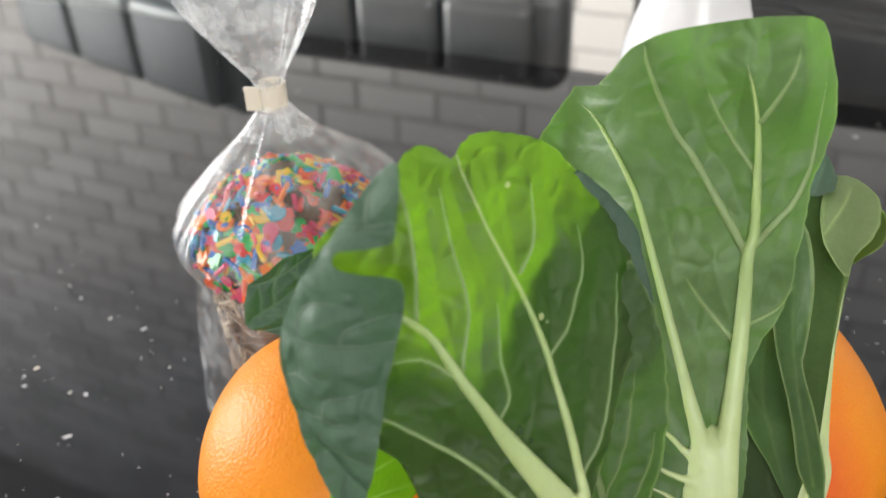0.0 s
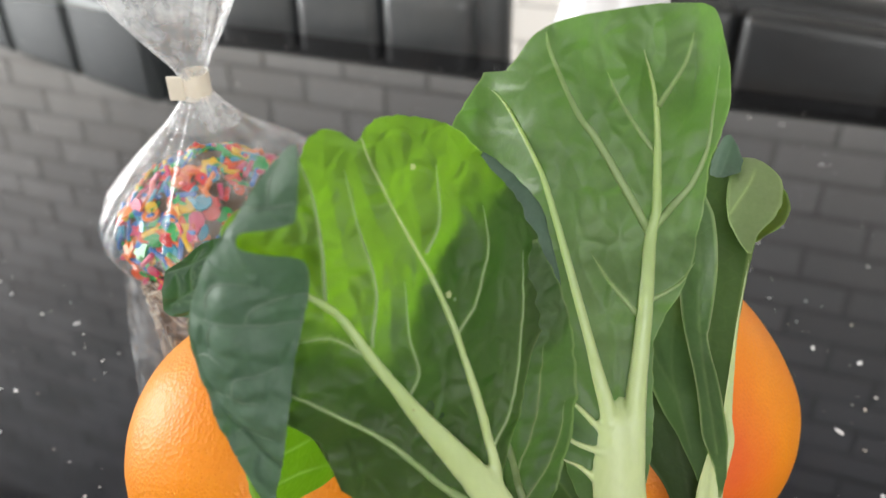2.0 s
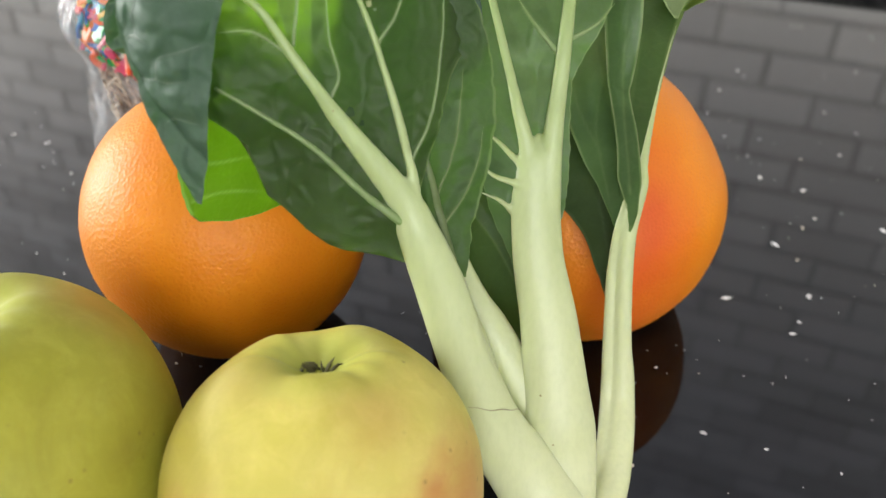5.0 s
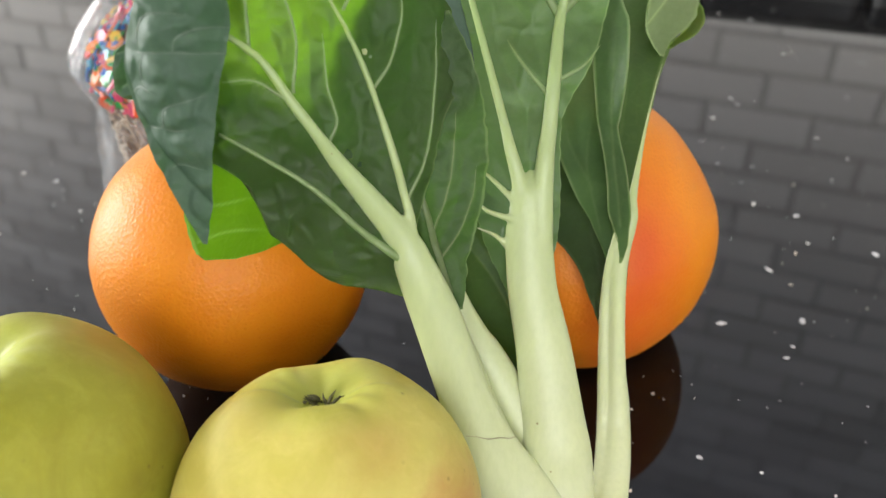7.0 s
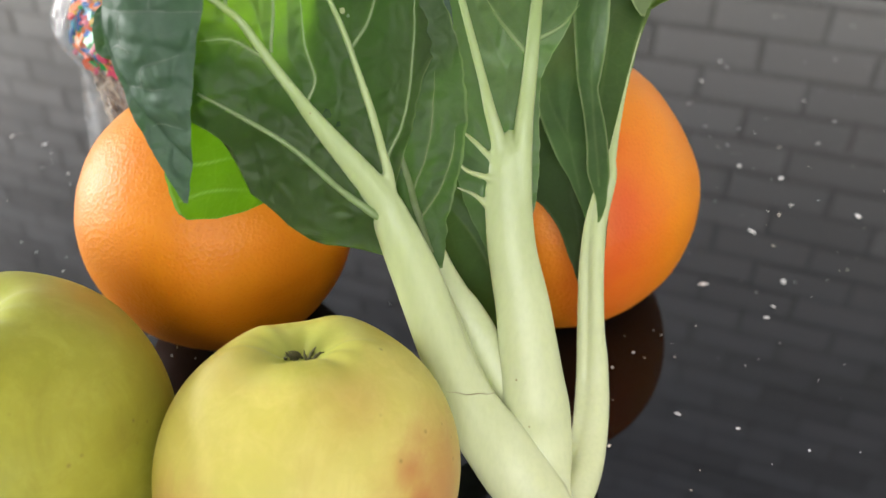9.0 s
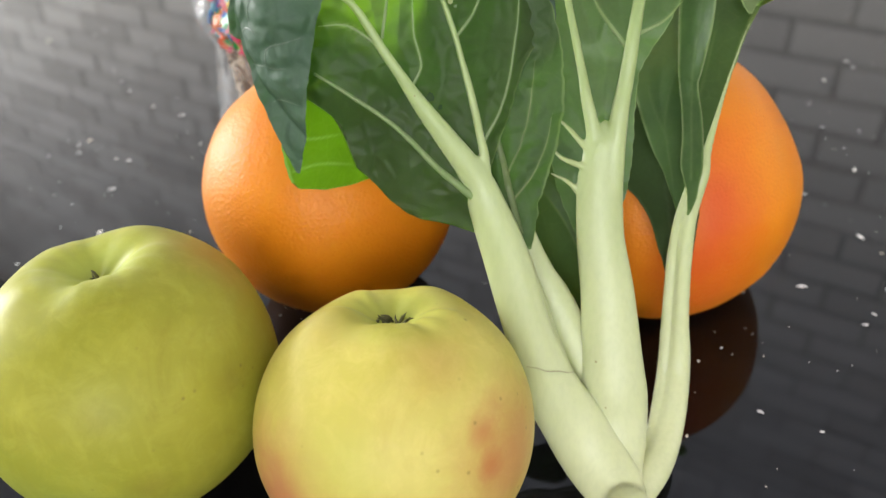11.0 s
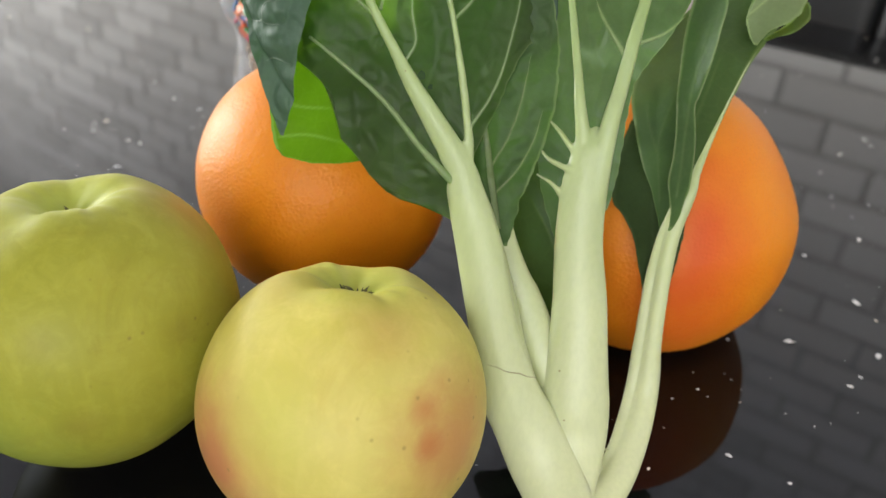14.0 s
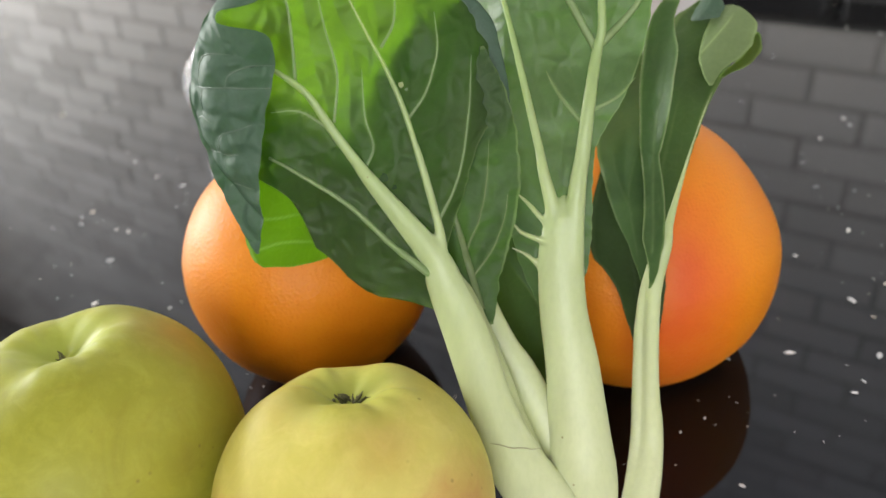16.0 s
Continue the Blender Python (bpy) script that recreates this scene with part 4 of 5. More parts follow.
B_ROWS = [(-123.3, -1.1, 0.7), (-117.8, -2.3, 2.1), (-112.2, -3.3, 3.5), (-103.7, -6.3, 4.5), (-93.7, -11.1, 9.5), (-82.6, -14.5, 10.4), (-74.1, -18.5, 10.4), (-61, -23.3, 10.0), (-52, -26, 11.6), (-40.2, -29.9, 18.0), (-31, -33, 21.4), (-23.6, -35.5, 23.3), (-14.6, -38.7, 24.5), (-6.4, -41.7, 25.0), (0.2, -44.4, 27.3), (5.9, -41.3, 28.7), (11.6, -37.7, 28.1), (14.8, -35.8, 27.3), (15.4, -35.0, 27.1), (15.9, -29.6, 26.9), (16.6, -29.0, 26.8), (20.0, -26.8, 26.1), (25.5, -22.7, 24.0), (28.9, -15.0, 22.3), (31.1, -2.3, 20.5), (32.2, 6.6, 17.5)]
sheet = Sheet((0.3476, 0.4454, 0.1691), (0.9998, 0.0202, 0.0), (-0.007, 0.3439, 0.939), (0.019, -0.9388, 0.3439), bend_b, [B_MID] + B_SIDE, 2.6, 5.0, 2.0, B_ROWS, 0, 8.0, 0.5, 8.0)
lb = leaf("tall glossy green leaf with pale veins")
sheet.skin("blade", GLOSSYUNDER, lb, "", B_ROWS, 300, 190)
b_branch = [sheet.place(*p, 0.5) for p in B_SIDE[0][1:]]
b_rib = [sheet.place(*p, 0.6) for p in spline([(5.6, -66)] + B_MID[2:], 9)]
b_low = [sheet.vein(B_SIDE[k], (2.3, 1.2, 0.8, 0.45), 0.1, 40, 10, 0.8) for k in (5, 7, 8)]
for k, v in enumerate(B_SIDE):
    if k in (0, 5, 7, 8):
        continue
    wide = (1.25, 1.0, 0.75, 0.5, 0.2) if k in (1, 2) else (0.8, 0.6, 0.42, 0.24, 0.04)
    part("vein", *sheet.vein(v, wide, 0.1, 34, 8), FINEVEIN, lb)

# the narrow leaf, folded lengthwise
C_AXES = ((0.3836, 0.4330, 0.1060), (0.935, -0.3547, 0.0), (0.2981, 0.7858, 0.5419), (-0.1922, -0.5067, 0.8404))
lc = leaf("narrow green leaf folded lengthwise with a curled tip")


def rise(b):
    return min(1.0, max(0.0, (b + 5) / 30))


def lie(b):
    return -0.5 - 0.17 * max(0.0, b - 28)


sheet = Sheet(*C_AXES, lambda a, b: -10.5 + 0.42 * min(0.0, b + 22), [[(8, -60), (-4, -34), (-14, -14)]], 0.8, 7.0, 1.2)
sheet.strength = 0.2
sheet.skin("inner_blade", INNERSHADE, lc, "shaded inner half of the leaf", [(-63.1, 6.0, 8.5), (-53.6, 1.7, 9.0), (-47.7, -2.7, 9.0), (-40.2, -8.1, 8.0), (-34.8, -14.9, 7.0), (-31.5, -20.5, 6.0), (-22.2, -24.0, 3.0), (-10.0, -27.0, -2.0), (0, -28, -6), (8, -26, -12)], 50, 24)
sheet = Sheet(*C_AXES, lambda a, b: -4 + 0.3 * min(0.0, b + 15) + 0.10 * (a + 20), [[(-3, -30), (-13, -10), (-17, 12)], [(-9, -18), (-19, -6), (-25, 4)]], 0.9, 7.5, 1.4)
sheet.strength = 0.12
sheet.skin("side_blade", SHADELEAF, lc, "", [(-40, 2.6, 3.4), (-34, -2.0, 3), (-26.7, -7.9, 2), (-22.3, -12.3, 0), (-16.0, -17.5, -2), (-6.9, -24.2, -5), (1.1, -29.5, -7), (8.1, -32.5, -9), (17.8, -33.5, -10), (29.8, -33, -12), (42, -31, -14), (51, -28, -18)], 60, 30, 0.3)
F_VEIN = [(4.0, -31), (0.0, -20), (-4.5, -8), (-9.0, 6), (-12, 20), (-15, 34)]


def bend_c(a, b):
    left, right = -16.5 - 0.25 * (b - 12), -6.5 - 0.1 * (b - 12)
    s = min(1.0, max(0.0, (a - left) / (right - left)))
    return (3 + 7 * rise(b)) * (1 - s) + (2 + 12 * rise(b)) * s - 3.0 * rise(b) * math.sin(math.pi * s)


sheet = Sheet(*C_AXES, bend_c, [F_VEIN], 0.9, 8.0, 0.7, quilt=0.35, cell=5.0)
FRONT_ROWS = [(-42, 6.6, 7.2), (-36, 4.6, 7.6), (-31, 1.6, 6.6), (-26.7, -1.0, 6.0), (-19, -3.4, 3.4), (-10, -6.8, -0.2), (0, -11.4, -5.2), (4, -13.2, -5.6), (12, -16.0, -6.1), (22, -19.4, -7.5), (36, -23.4, -11.2), (44.5, -25, -15.6), (52, -25.5, -18.5), (60, -24, -19)]
sheet.strength = 0.12
sheet.skin("middle_blade", NARROW, lc, "", FRONT_ROWS, 70, 24, 0.3)
part("leaf_rim", *sheet.vein([(l, b) for b, l, r in FRONT_ROWS[1:]], (0.10, 0.15, 0.13, 0.08), 0.0, 50), PALEVEIN, lc)
part("leaf_rim", *sheet.vein([(r, b) for b, l, r in FRONT_ROWS[1:]], (0.10, 0.15, 0.13, 0.08), 0.0, 50), PALEVEIN, lc)
sheet = Sheet(*C_AXES, lambda a, b: lie(b), [[(-2, -14), (-6, 8), (-9, 30)]], 0.7, 9.0, 0.8, quilt=0.4)
sheet.strength = 0.12
sheet.skin("outer_blade", MIDLEAF, lc, "", [(-27.7, 3.5, 6.7), (-20, -1, 5.2), (-6, -8, 3.7), (8.6, -12, 2.2), (23.8, -16, 1.6), (35, -20, 1.7), (44, -24, 2.4), (54, -24, 3.2), (62, -24, 2.2), (67, -22, -4), (71, -20, -10), (73, -17, -13)], 60, 24, 0.3)
C_RIB = [(5.9, -26), (4.5, -19), (3.1, -6), (1.8, 8.6), (1.2, 23.8), (1.0, 33)]
c_rib = [sheet.place(*p, 0.4) for p in C_RIB]
sheet = Sheet(*C_AXES, lambda a, b: lie(b) + 2.0 + 2.0 * math.sin(max(0.0, min(1.0, (a + 10) / 17)) * math.pi), [[(-7.5, 44), (-4, 56), (-3, 64)]], 0.7, 10.0, 0.6)
TIP_ROWS = [(30.8, 0.3, 1.2), (34, -2.5, 1.4), (38, -5, 1.9), (41.5, -7, 3.2), (46, -8.4, 5.4), (52, -9.7, 6.7), (58, -10.2, 6.4), (63, -10.4, 4.6), (66.5, -9.5, -1), (68, -8, -5)]
sheet.skin("curled_tip", LITTIP, lc, "pale curled leaf tip", TIP_ROWS, 50, 30, 0.3)
part("leaf_rim", *sheet.vein([(l, b) for b, l, r in TIP_ROWS[:8]], (0.15, 0.3, 0.25, 0.1), 0.0, 40), FINEVEIN, lc)
sheet = Sheet(*C_AXES, lambda a, b: lie(b) - 0.6, [], 0.0, 10.5, 0.4)
sheet.skin("tip_margin", UNDERSIDE, lc, "bright backlit margin of the curled tip", [(37.5, 0.6, 2.2), (40.5, 1.6, 4.2), (44, 3, 7.2), (48, 4.4, 9.2), (53, 5.2, 9.6), (57, 5, 8.3), (60, 5, 6.4)], 30, 12, 0.3)
sheet = Sheet(*C_AXES, lambda a, b: lie(b) + 5.0 - 0.10 * (a + 12) ** 2 + 0.02 * (b - 65) ** 2, [[(-13, 57), (-12, 72)]], 0.5, 11.0, 0.5)
sheet.skin("curled_tip", TOPSIDE, lc, "dark curled leaf corner", [(55.5, -14, -11.5), (58, -16.4, -9.5), (62, -16.8, -7.2), (65, -16.9, -6.4), (69, -16.5, -9), (72.5, -15.4, -11.8), (74, -14.3, -13)], 40, 24, 0.2)


def rod(rows, flat, ridges=0.0):
    """rows: places along a stalk or rib with its width in millimetres."""
    rows = spline(rows, 110)
    pts, w = rows[:, :3], np.maximum(rows[:, 3], 0.2) / 2000
    v, f = tube(pts, w, 40, flat, FRONT)
    v = np.array(v)
    for i in range(len(pts)):
        for k in range(40):
            a = 2 * math.pi * k / 40
            lift = 1 + ridges * (0.5 * math.sin(9 * a) + 0.5 * math.sin(17 * a + 1)) + 0.03 * noise.noise(Vector((math.cos(a), math.sin(a), i * 0.09)))
            v[i * 40 + k] = pts[i] + (v[i * 40 + k] - pts[i]) * lift
    return v, f


def stalk(rods, label, name="stalk", crack=()):
    """Stalk and ribs grown into one another, or a single one."""
    ob = part(name, *join(rods), STALK, choi, label)
    if len(rods) > 1:
        grown = ob.modifiers.new("grown_together", "REMESH")
        grown.mode, grown.voxel_size, grown.use_smooth_shade = "VOXEL", 0.00042, True
        soft = ob.modifiers.new("soft", "SMOOTH")
        soft.factor, soft.iterations = 0.5, 13
    v = rods[0][0]
    for at, r, first, last in crack:
        n = last - first
        side = 1 if v[at * 40 + (last - 1) % 40][0] > v[at * 40 + first % 40][0] else -1
        ring = []
        for j, k in enumerate(range(first, last)):
            u = at + 2.5 - side * 5.0 * (j / (n - 1) - 0.5)
            lo, f = int(u), u - int(u)
            ring.append(v[lo * 40 + k % 40] * (1 - f) + v[(lo + 1) * 40 + k % 40] * f + np.array((0, -0.0001, 0.0003 * math.sin(k * 1.3))))
        part("split", *tube(ring, [r * (0.35 + 0.65 * math.sin(math.pi * (j + 0.3) / n)) for j in range(n)], 5), CUT, ob, "thin dry split in the skin")
    return ob


FRONT = (0.05, -0.85, 0.5)
WHITE_STALK = "thick white leaf stalk"
stalk([rod([(0.3677, 0.3418, 0.0085, 16), (0.3633, 0.3472, 0.0104, 20), (0.3583, 0.3517, 0.0138, 21.5), (0.3529, 0.3559, 0.019, 21.8), (0.3474, 0.3592, 0.0264, 20.8), (0.3410, 0.3616, 0.0360, 19), (0.3363, 0.3643, 0.0460, 16.6), (0.3325, 0.3670, 0.0552, 15.2), (0.3293, 0.3700, 0.0640, 14.8), (0.3246, 0.3746, 0.0769, 14.4), (0.3211, 0.3770, 0.0858, 13.2), (0.3176, 0.3794, 0.0943, 11.4), (0.3136, 0.3821, 0.1026, 8.8)] + [(*p, w) for p, w in zip(a_rib, (5.0, 3.5, 3.1, 2.8, 2.5, 2.2, 1.9, 1.6, 1.1))], 0.55, 0.004), a_sec], WHITE_STALK + " with a split skin", crack=((27, 0.0002, -1, 14),))
stalk([rod([(0.3681, 0.3416, 0.0085, 13), (0.3655, 0.3467, 0.0105, 15.5), (0.3637, 0.3529, 0.0132, 17.5), (0.3628, 0.359, 0.0175, 19.5), (0.362, 0.3642, 0.024, 21), (0.3606, 0.3682, 0.0321, 21.5), (0.3590, 0.3729, 0.0402, 20.5), (0.3577, 0.3772, 0.0482, 18.9), (0.3555, 0.3839, 0.0602, 17.1), (0.3536, 0.3883, 0.0681, 16.1), (0.3517, 0.3926, 0.0759, 15.1), (0.3505, 0.3970, 0.0838, 14.8), (0.3499, 0.4016, 0.0925, 14.4), (0.3499, 0.4043, 0.0980, 13.2), (0.3499, 0.4064, 0.1020, 12.0), (0.3498, 0.4082, 0.1048, 8.6), (0.3497, 0.4095, 0.1070, 4.6), (0.3496, 0.4102, 0.1082, 1.0)], 0.55, 0.004),
       rod([(0.3533, 0.3970, 0.0840, 7.6), (0.3535, 0.4005, 0.0920, 7.2), (0.3535, 0.4036, 0.0985, 6.6), (0.3536, 0.4066, 0.1045, 6.1)] + [(*p, w) for p, w in zip(b_rib, (5.5, 4.8, 4.2, 3.5, 3.0, 2.5, 2.0, 1.5, 0.8))], 0.7),
       rod([(0.3480, 0.3955, 0.0810, 8.0), (0.3474, 0.3995, 0.0890, 7.2), (0.3471, 0.4028, 0.0965, 6.0)] + [(*p, w) for p, w in zip(b_branch, (4.8, 3.7, 2.9, 2.1, 1.7, 1.3, 0.5))], 0.7)] + b_low, WHITE_STALK + " that splits into pale ribs")
stalk([rod([(0.369, 0.3435, 0.0075, 11), (0.3746, 0.3535, 0.008, 11.6), (0.378, 0.3614, 0.0105, 11), (0.3804, 0.3706, 0.0148, 10), (0.3816, 0.3785, 0.0205, 9.2), (0.382, 0.3854, 0.027, 8.2), (0.3817, 0.3890, 0.0340, 7.2), (0.3808, 0.3922, 0.0428, 5.7), (0.3798, 0.3975, 0.0567, 5.0), (0.3793, 0.4029, 0.0703, 4.8), (0.3795, 0.4065, 0.0791, 4.8)] + [(*p, w) for p, w in zip(c_rib, (4.2, 3.0, 1.9, 1.2, 0.9, 0.5))], 0.75),
       rod([(0.3678, 0.3437, 0.007, 6), (0.3707, 0.3526, 0.0075, 6), (0.3737, 0.3611, 0.0105, 5.4), (0.3756, 0.3692, 0.0145, 5), (0.3767, 0.3772, 0.02, 4.8), (0.3772, 0.3846, 0.0262, 4.6), (0.3771, 0.3888, 0.0330, 4.5), (0.3764, 0.3945, 0.0465, 4.4), (0.3757, 0.4010, 0.0620, 4.0), (0.3760, 0.4058, 0.0740, 3.4), (0.3772, 0.4092, 0.0815, 2.8), (0.3784, 0.4122, 0.0880, 1.6)], 0.7)], "slim white leaf stalk with an inner ridge")
stalk([rod([(0.3640, 0.3610, 0.0110, 9), (0.3560, 0.3680, 0.0300, 11), (0.3475, 0.3747, 0.0426, 12), (0.3425, 0.3797, 0.0499, 12.5), (0.3380, 0.3835, 0.0560, 12.5), (0.3325, 0.3861, 0.0630, 12), (0.3285, 0.3889, 0.0702, 11), (0.3255, 0.3926, 0.0790, 8)], 0.5)], "white inner leaf stalk")
stalk([rod([(0.3600, 0.3600, 0.0100, 9), (0.3450, 0.3660, 0.0300, 12), (0.3370, 0.3705, 0.0460, 12), (0.3305, 0.3755, 0.0600, 13), (0.3235, 0.3815, 0.0750, 13), (0.3170, 0.3865, 0.0885, 11), (0.3120, 0.3900, 0.0990, 6)], 0.5)], "white outer leaf stalk")
bm = bmesh.new()
bmesh.ops.create_cone(bm, cap_ends=True, segments=22, radius1=0.0055, radius2=0.0078, depth=0.010, matrix=Matrix.Translation((0.3683, 0.34, 0.0092)) @ Euler((radians(35), 0, 0)).to_matrix().to_4x4())
bmesh.ops.bevel(bm, geom=bm.edges[:], offset=0.0012, segments=2, affect="EDGES")
bm_part("root_end", bm, STALK, choi, "cut root end of the stalks", True)
part("bud", *tube([(0.3724, 0.3584, 0.0095), (0.3724, 0.3625, 0.012), (0.3707, 0.366, 0.015)], [0.0020, 0.0017, 0.0007], 12), STALK, choi, "small pale bud at the root")
part("root_hair", *tube([(0.3698, 0.3665, 0.0155), (0.3719, 0.3678, 0.016), (0.3744, 0.3687, 0.0155)], [0.0005, 0.0004, 0.0003], 6), STALK, choi, "thin pale root fibre")
# a small inner leaf between the two thick stalks
sheet = Sheet((0.3480, 0.4130, 0.0800), (0.9998, 0.0202, 0.0), (-0.007, 0.3439, 0.939), (0.019, -0.9388, 0.3439), lambda a, b: -0.012 * (a + 6) ** 2, [[(0, -38), (-3, -10), (-6, 14)], [(-1, -26), (-9, -12), (-17, -2)], [(-3, -10), (-10, 2), (-16, 12)]], 1.2, 12.0, 1.0)
ld = leaf("small inner leaf between the stalks")
sheet.strength = 0.15
sheet.skin("blade", MIDLEAF, ld, "", [(-48, -6, 1), (-36, -12, 2), (-26, -18, 2), (-18, -23, 2), (-8, -26, 3), (0, -27, 3), (8, -26, 1), (16, -24, -2), (24, -20, -6)], 150, 90)


# ---- the bag of sprinkled cake ----
bag = empty("treat_bag", "clear film bag of sprinkle-covered cake tied with cream paper", "bag", at=pose(0.2065, 0.5250, 0.0))
prof = [(0.000, 0.041), (0.002, 0.0465), (0.013, 0.0485), (0.03, 0.0465), (0.056, 0.0430), (0.075, 0.0402), (0.083, 0.0405), (0.094, 0.0445), (0.104, 0.0410), (0.122, 0.0265), (0.136, 0.0130), (0.145, 0.0060), (0.150, 0.0046), (0.158, 0.0070), (0.170, 0.0150), (0.185, 0.0235), (0.205, 0.031), (0.228, 0.035)]
zs = spline(prof, 90)
verts = []
for i, (z, r) in enumerate(zs):
    pleat = 0.05 + 0.16 * max(0.0, min(1.0, (z - 0.07) / 0.06))
    for j in range(140):
        a = 2 * math.pi * j / 140
        d = Vector((math.cos(a) * 1.6, math.sin(a) * 1.6, z * 14))
        k = 1 + pleat * (0.55 * noise.noise(d * 1.7) + 0.5 * (abs(math.sin(5.5 * a + 1.5 * math.sin(2 * a))) - 0.6) + 0.15 * math.sin(23 * a + 30 * z))
        lean = max(0.0, z - 0.15)
        k += 0.30 * math.exp(-((z - 0.118) / 0.013) ** 2) * max(0.0, math.cos(a - 0.33)) ** 3
        squeeze = 1 - 0.55 * max(0.0, min(1.0, (z - 0.155) / 0.05))
        verts.append((r * k * math.cos(a) - 0.15 * lean, r * k * math.sin(a) * squeeze, z + 0.006 * (z > 0.2) * noise.noise(d * 2)))
faces = grid_faces(len(zs), 140, True)
cut = 140 * int(np.argmax(zs[:, 0] > 0.134))
part("film", verts, faces[:cut], FILM, bag, "crinkled clear film")
part("gathered_film", verts[cut:], [tuple(i - cut for i in q) for q in faces[cut:]], GATHERED, bag, "milky gathered film above the tie")
# contents
rnd = random.Random(11)


def core(z):
    return float(np.interp(z, [0.002, 0.02, 0.05, 0.078, 0.090, 0.100, 0.109, 0.116, 0.121], [0.0305, 0.0330, 0.0335, 0.0355, 0.0375, 0.0345, 0.0265, 0.016, 0.003]))


rows_z = np.linspace(0.002, 0.121, 30)
verts = [(core(z) * 0.96 * math.cos(2 * math.pi * j / 40), core(z) * 0.96 * math.sin(2 * math.pi * j / 40), z) for z in rows_z for j in range(40)]
v, f = verts, grid_faces(30, 40, True)
f += [tuple(range(40))[::-1], tuple(range(29 * 40, 30 * 40))]
part("cake", v, f, CAKE, bag, "brown crumbly cake")


def sprinkle(kind, at, normal, rnd):
    q = Vector(normal).to_track_quat("Z", "Y").to_matrix() @ Euler((rnd.uniform(-0.5, 0.5), rnd.uniform(-0.5, 0.5), rnd.uniform(0, 6.28))).to_matrix()
    if kind == "rod":
        l, r = rnd.uniform(0.0030, 0.0056), 0.0011
        pts = [(x * l, 0, 0) for x in (-1, -0.9, 0.9, 1)]
        v, f = tube(pts, [r * 0.5, r, r, r * 0.5], 6, 1.0, (0, 0.2, 1))
    else:
        k = {"star": 10, "disc": 10, "flower": 12}[kind]
        size = rnd.uniform(0.0030, 0.0047)
        ring = [size * ((1.0 if j % 2 else 0.5) if kind == "star" else (1.0 if j % 2 else 0.75) if kind == "flower" else 0.8) for j in range(k)]
        v = [(r * math.cos(6.2832 * j / k), r * math.sin(6.2832 * j / k), z) for z in (-0.0004, 0.0005) for j, r in enumerate(ring)]
        f = [tuple(range(k))[::-1], tuple(range(k, 2 * k))] + [(j, (j + 1) % k, k + (j + 1) % k, k + j) for j in range(k)]
    return [tuple(q @ Vector(p) + Vector(at)) for p in v], f


pieces = []
for k in range(700):
    z = rnd.uniform(0.083, 0.120)
    a = rnd.uniform(0, 6.2832)
    r = core(z) + rnd.uniform(-0.001, 0.0022)
    slope = (core(z - 0.003) - core(z + 0.003)) / 0.006
    pieces.append(sprinkle(rnd.choice(["rod", "rod", "star", "disc", "disc", "flower"]), (r * math.cos(a), r * math.sin(a), z), (math.cos(a), math.sin(a), slope), rnd))
sp = part("sprinkle", *join(pieces), SPRINKLE, bag, "bright sugar stars, discs and strands", smooth=False)
sp["kind"] = "stuff"
pieces = []
for k in range(420):
    z = rnd.uniform(0.004, 0.09)
    a = rnd.uniform(0, 6.2832)
    pts = []
    for q in range(6):
        a += rnd.uniform(-0.12, 0.2)
        z = min(0.09, max(0.003, z + rnd.uniform(-0.006, 0.006)))
        r = core(z) + rnd.uniform(-0.0008, 0.0014)
        pts.append((r * math.cos(a), r * math.sin(a), z))
    pieces.append(tube(spline(pts, 12), [0.00055] * 12, 5, 1.0, (0.1, 0.2, 1), False))
st = part("strand", *join(pieces), STRAND, bag, "thin brown shredded strands")
st["kind"] = "stuff"
# the paper tie round the neck
pts = [(0.0047 * math.cos(a), 0.0047 * math.sin(a), 0) for a in np.linspace(-2.6, 2.9, 24)]
verts = []
for p in pts:
    for z, k in ((0.1445, 1.0), (0.1545, 1.0), (0.1545, 1.12), (0.1445, 1.12)):
        verts.append((p[0] * k, p[1] * k, z))
part("tie", verts, grid_faces(24, 4, True), PAPER, bag, "cream paper tie", smooth=False)
bm_part("tie_tag", box((0.0060, 0.0014, 0.0092), (-0.0062, -0.0040, 0.1495), 0.0005), PAPER, bag, "folded cream paper tab")

# ---- white tapered vase ----
vase = empty("vase", "white tapered ceramic vase on the table", "vase", at=pose(0.3715, 0.622, 0.0))
prof = [tuple(p) for p in spline([(0.0, 0.027), (0.003, 0.0305), (0.05, 0.0310), (0.10, 0.0310), (0.125, 0.0305), (0.139, 0.0285), (0.163, 0.0212), (0.19, 0.0168), (0.22, 0.0155), (0.226, 0.0165), (0.224, 0.0145), (0.19, 0.0148), (0.163, 0.0190), (0.125, 0.0280), (0.04, 0.0285), (0.006, 0.027)], 60)]
verts = [(r * math.cos(2 * math.pi * j / 48), r * math.sin(2 * math.pi * j / 48), z) for z, r in prof for j in range(48)]
f = grid_faces(len(prof), 48, True) + [tuple(range(48))[::-1], tuple(range((len(prof) - 1) * 48, len(prof) * 48))]
part("body", verts, f, CERAMIC, vase)
part("rim", *tube([(0.0158 * math.cos(a), 0.0158 * math.sin(a), 0.2265) for a in np.linspace(0, 2 * math.pi, 49)], [0.0014] * 49, 10, 1.0, (0, 0, 1), False), CERAMIC, vase)
part("foot", *tube([(0.029 * math.cos(a), 0.029 * math.sin(a), 0.0022) for a in np.linspace(0, 2 * math.pi, 49)], [0.0021] * 49, 10, 1.0, (0, 0, 1), False), CERAMIC, vase)


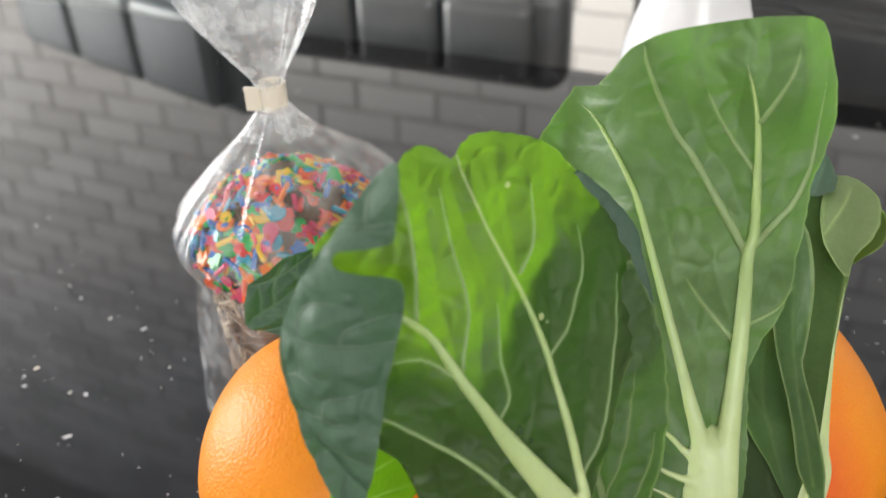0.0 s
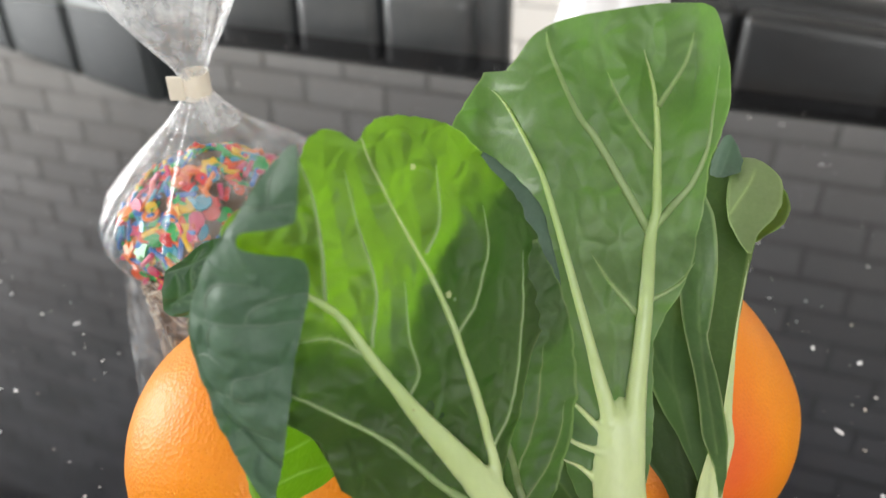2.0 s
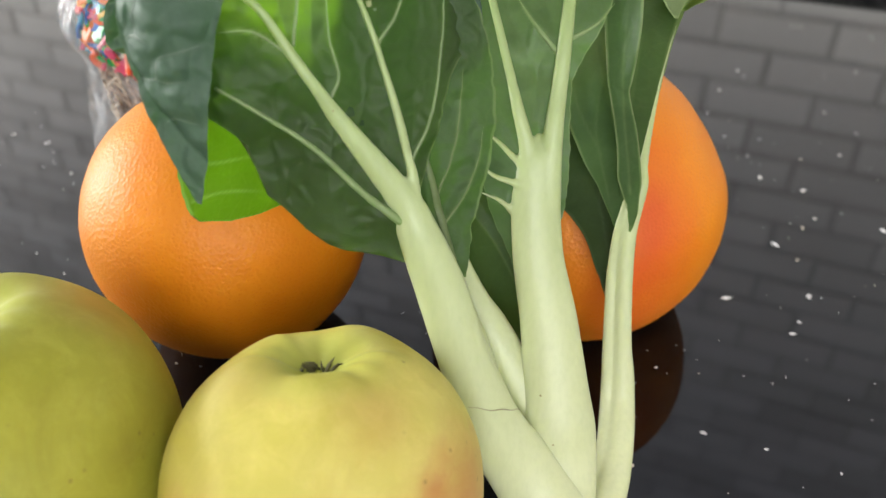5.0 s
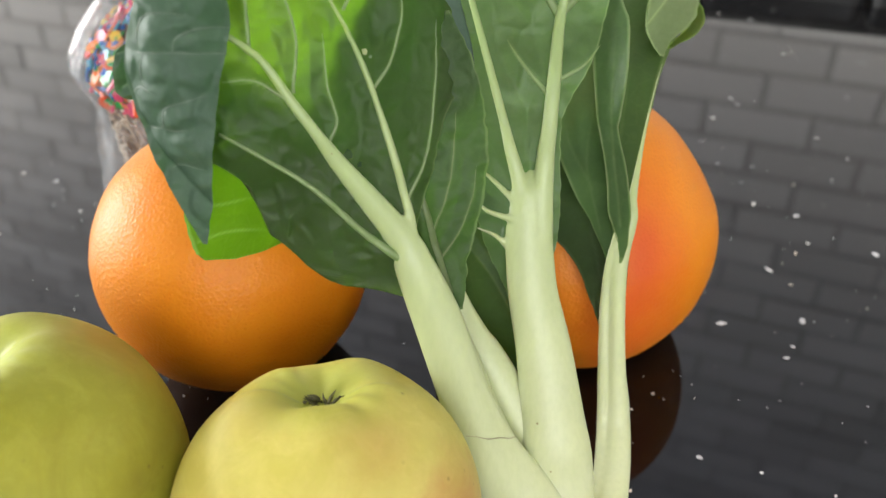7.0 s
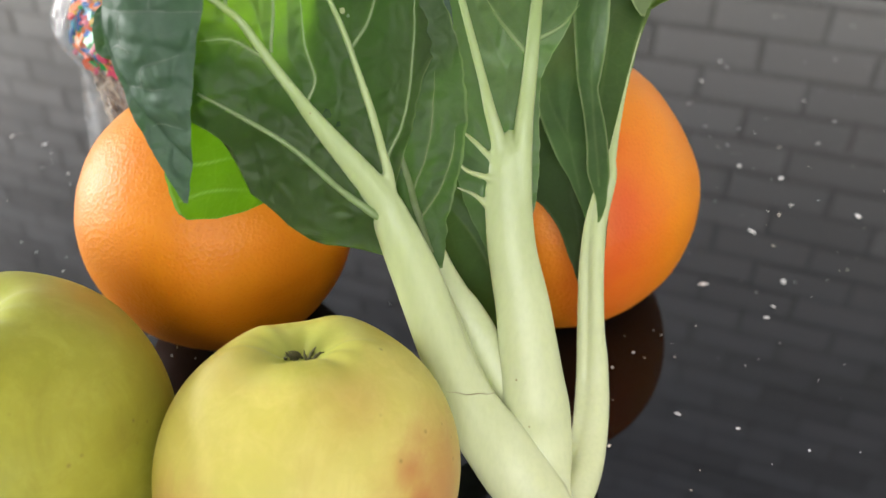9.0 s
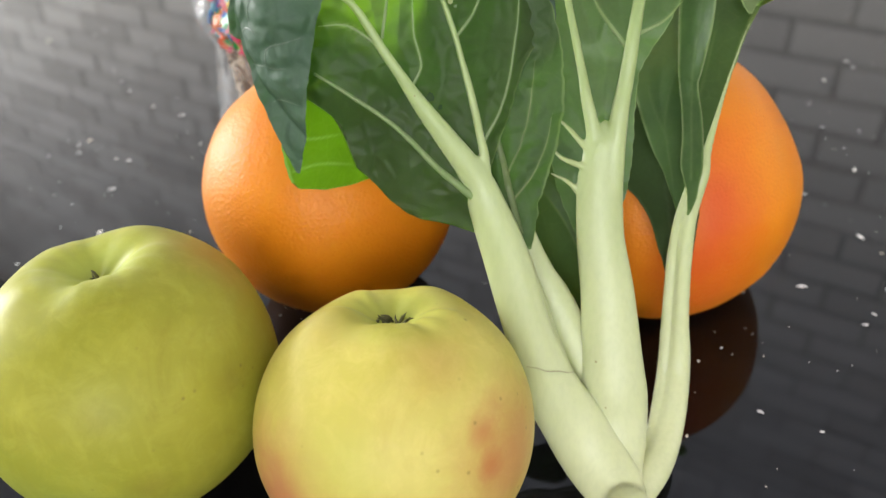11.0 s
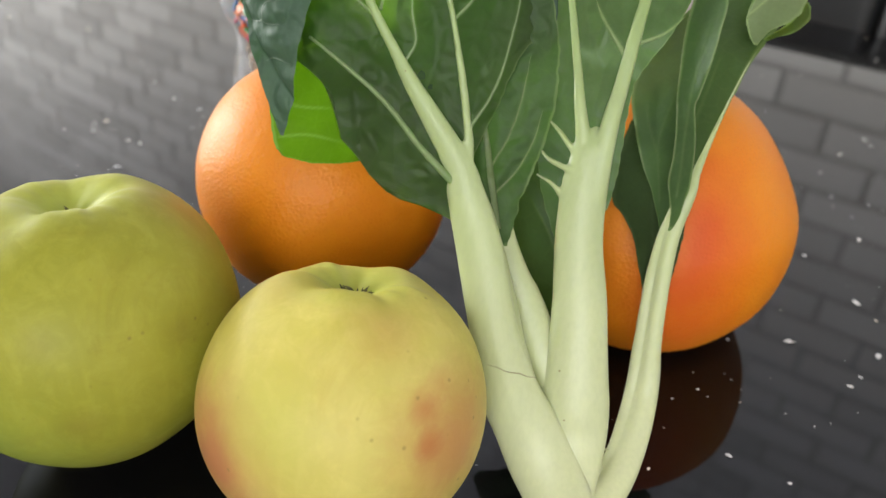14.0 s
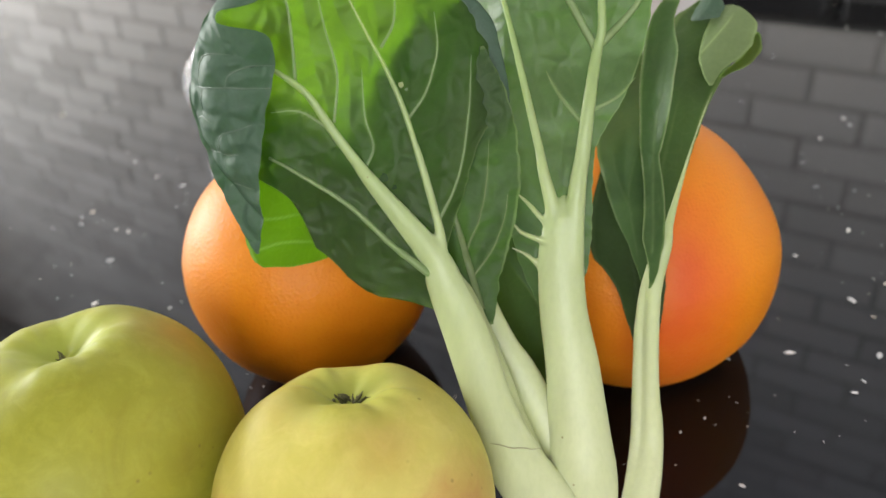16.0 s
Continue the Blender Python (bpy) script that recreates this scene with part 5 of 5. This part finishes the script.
# ---- chairs ----
def chair(label, width, top, columns, bands, at, hide, slope=0.0):
    """A leather chair pushed to the table: its back stands at the far edge."""
    ob = empty("dining_chair", label, "chair", "chairs along the table", at=at)
    back_h = top + 0.30

    def sloped(bm):
        for v in bm.verts:
            v.co.z -= slope * (v.co.x + width / 2)
        return bm
    bm_part("backrest", sloped(box((width, 0.05, back_h), (0, 0.045, top - back_h / 2), 0.022, 4)), hide, ob, smooth=True)
    step = (width - 0.05) / columns
    rows_h = (back_h - 0.02) / bands
    for i in range(columns):
        for j in range(bands):
            bm = box((step - 0.004, 0.034, rows_h - 0.004), (-width / 2 + 0.025 + step * (i + 0.5), 0.016, top - 0.012 - rows_h * (j + 0.5)), 0.013, 4)
            bm_part("back_panel", sloped(bm), hide, ob, "padded leather panel", True)
    bm_part("seat", box((width, 0.44, 0.09), (0, -0.20, -0.33), 0.03, 4), hide, ob, smooth=True)
    for x in (-width / 2 + 0.04, width / 2 - 0.04):
        for y in (-0.38, 0.03):
            bm_part("leg", box((0.035, 0.035, FLOOR_Z * -1 - 0.375), (x, y, (FLOOR_Z - 0.375) / 2), 0.004), DARKMETAL, ob)
    return ob


def at_edge(u, gap, turn=0):
    return ROOM @ pose(u, EDGE + gap, 0, 0, 0, turn)


chair("black padded leather dining chair with channelled back", 0.44, 0.055, 4, 1, at_edge(-0.23, 0.035), DARKLEATHER)
chair("black padded leather dining chair against the brick wall side", 0.46, 0.068, 3, 1, at_edge(0.268, 0.052, -4.5), LEATHER, 0.045)
chair("dark grey tufted leather chair with square panels", 0.52, 0.142, 3, 3, at_edge(-0.66, 0.10, -15), GREYLEATHER)


# ---- the brick wall's pieces ----
BW, BH, JOINT = 0.215, 0.078, 0.008
bm = box((BW - JOINT, 0.03, BH - JOINT), (0, 0, 0), 0.003, 1)
unit = bpy.data.meshes.new("brick")
bm.to_mesh(unit)
bm.free()
unit.materials.append(BRICK)
BU0, BZ0 = 0.1875, -0.008
rnd = random.Random(5)
rest = []
for r in range(int(-0.74 // BH), int(TOP_Z // BH) + 1):
    z = BZ0 + (r + 0.5) * BH
    if not FLOOR_Z + 0.03 < z < TOP_Z - 0.03:
        continue
    for c in range(-22, 17):
        u = BU0 + c * BW + (BW / 2 if r % 2 else 0.0)
        if not -4.15 < u < 3.2:
            continue
        out = rnd.uniform(-0.002, 0.002)
        if -2.3 < u < 0.75 and 0.25 < z < 1.4:
            ob = new("brick", unit)
            ob.parent = back
            ob.location, ob.rotation_euler = (u, WALL_N + out, z), (0, 0, rnd.uniform(-0.004, 0.004))
        else:
            x, y, h = (BW - JOINT) / 2, 0.015, (BH - JOINT) / 2
            n = WALL_N + out
            v = [(u + sx * x, n + sy * y, z + sz * h) for sx in (-1, 1) for sy in (-1, 1) for sz in (-1, 1)]
            rest.append((v, [(0, 1, 3, 2), (4, 6, 7, 5), (0, 4, 5, 1), (2, 3, 7, 6), (1, 5, 7, 3), (0, 2, 6, 4)]))
more = part("bricks", *join(rest), BRICKREST, back, smooth=False)
more["kind"] = "stuff"
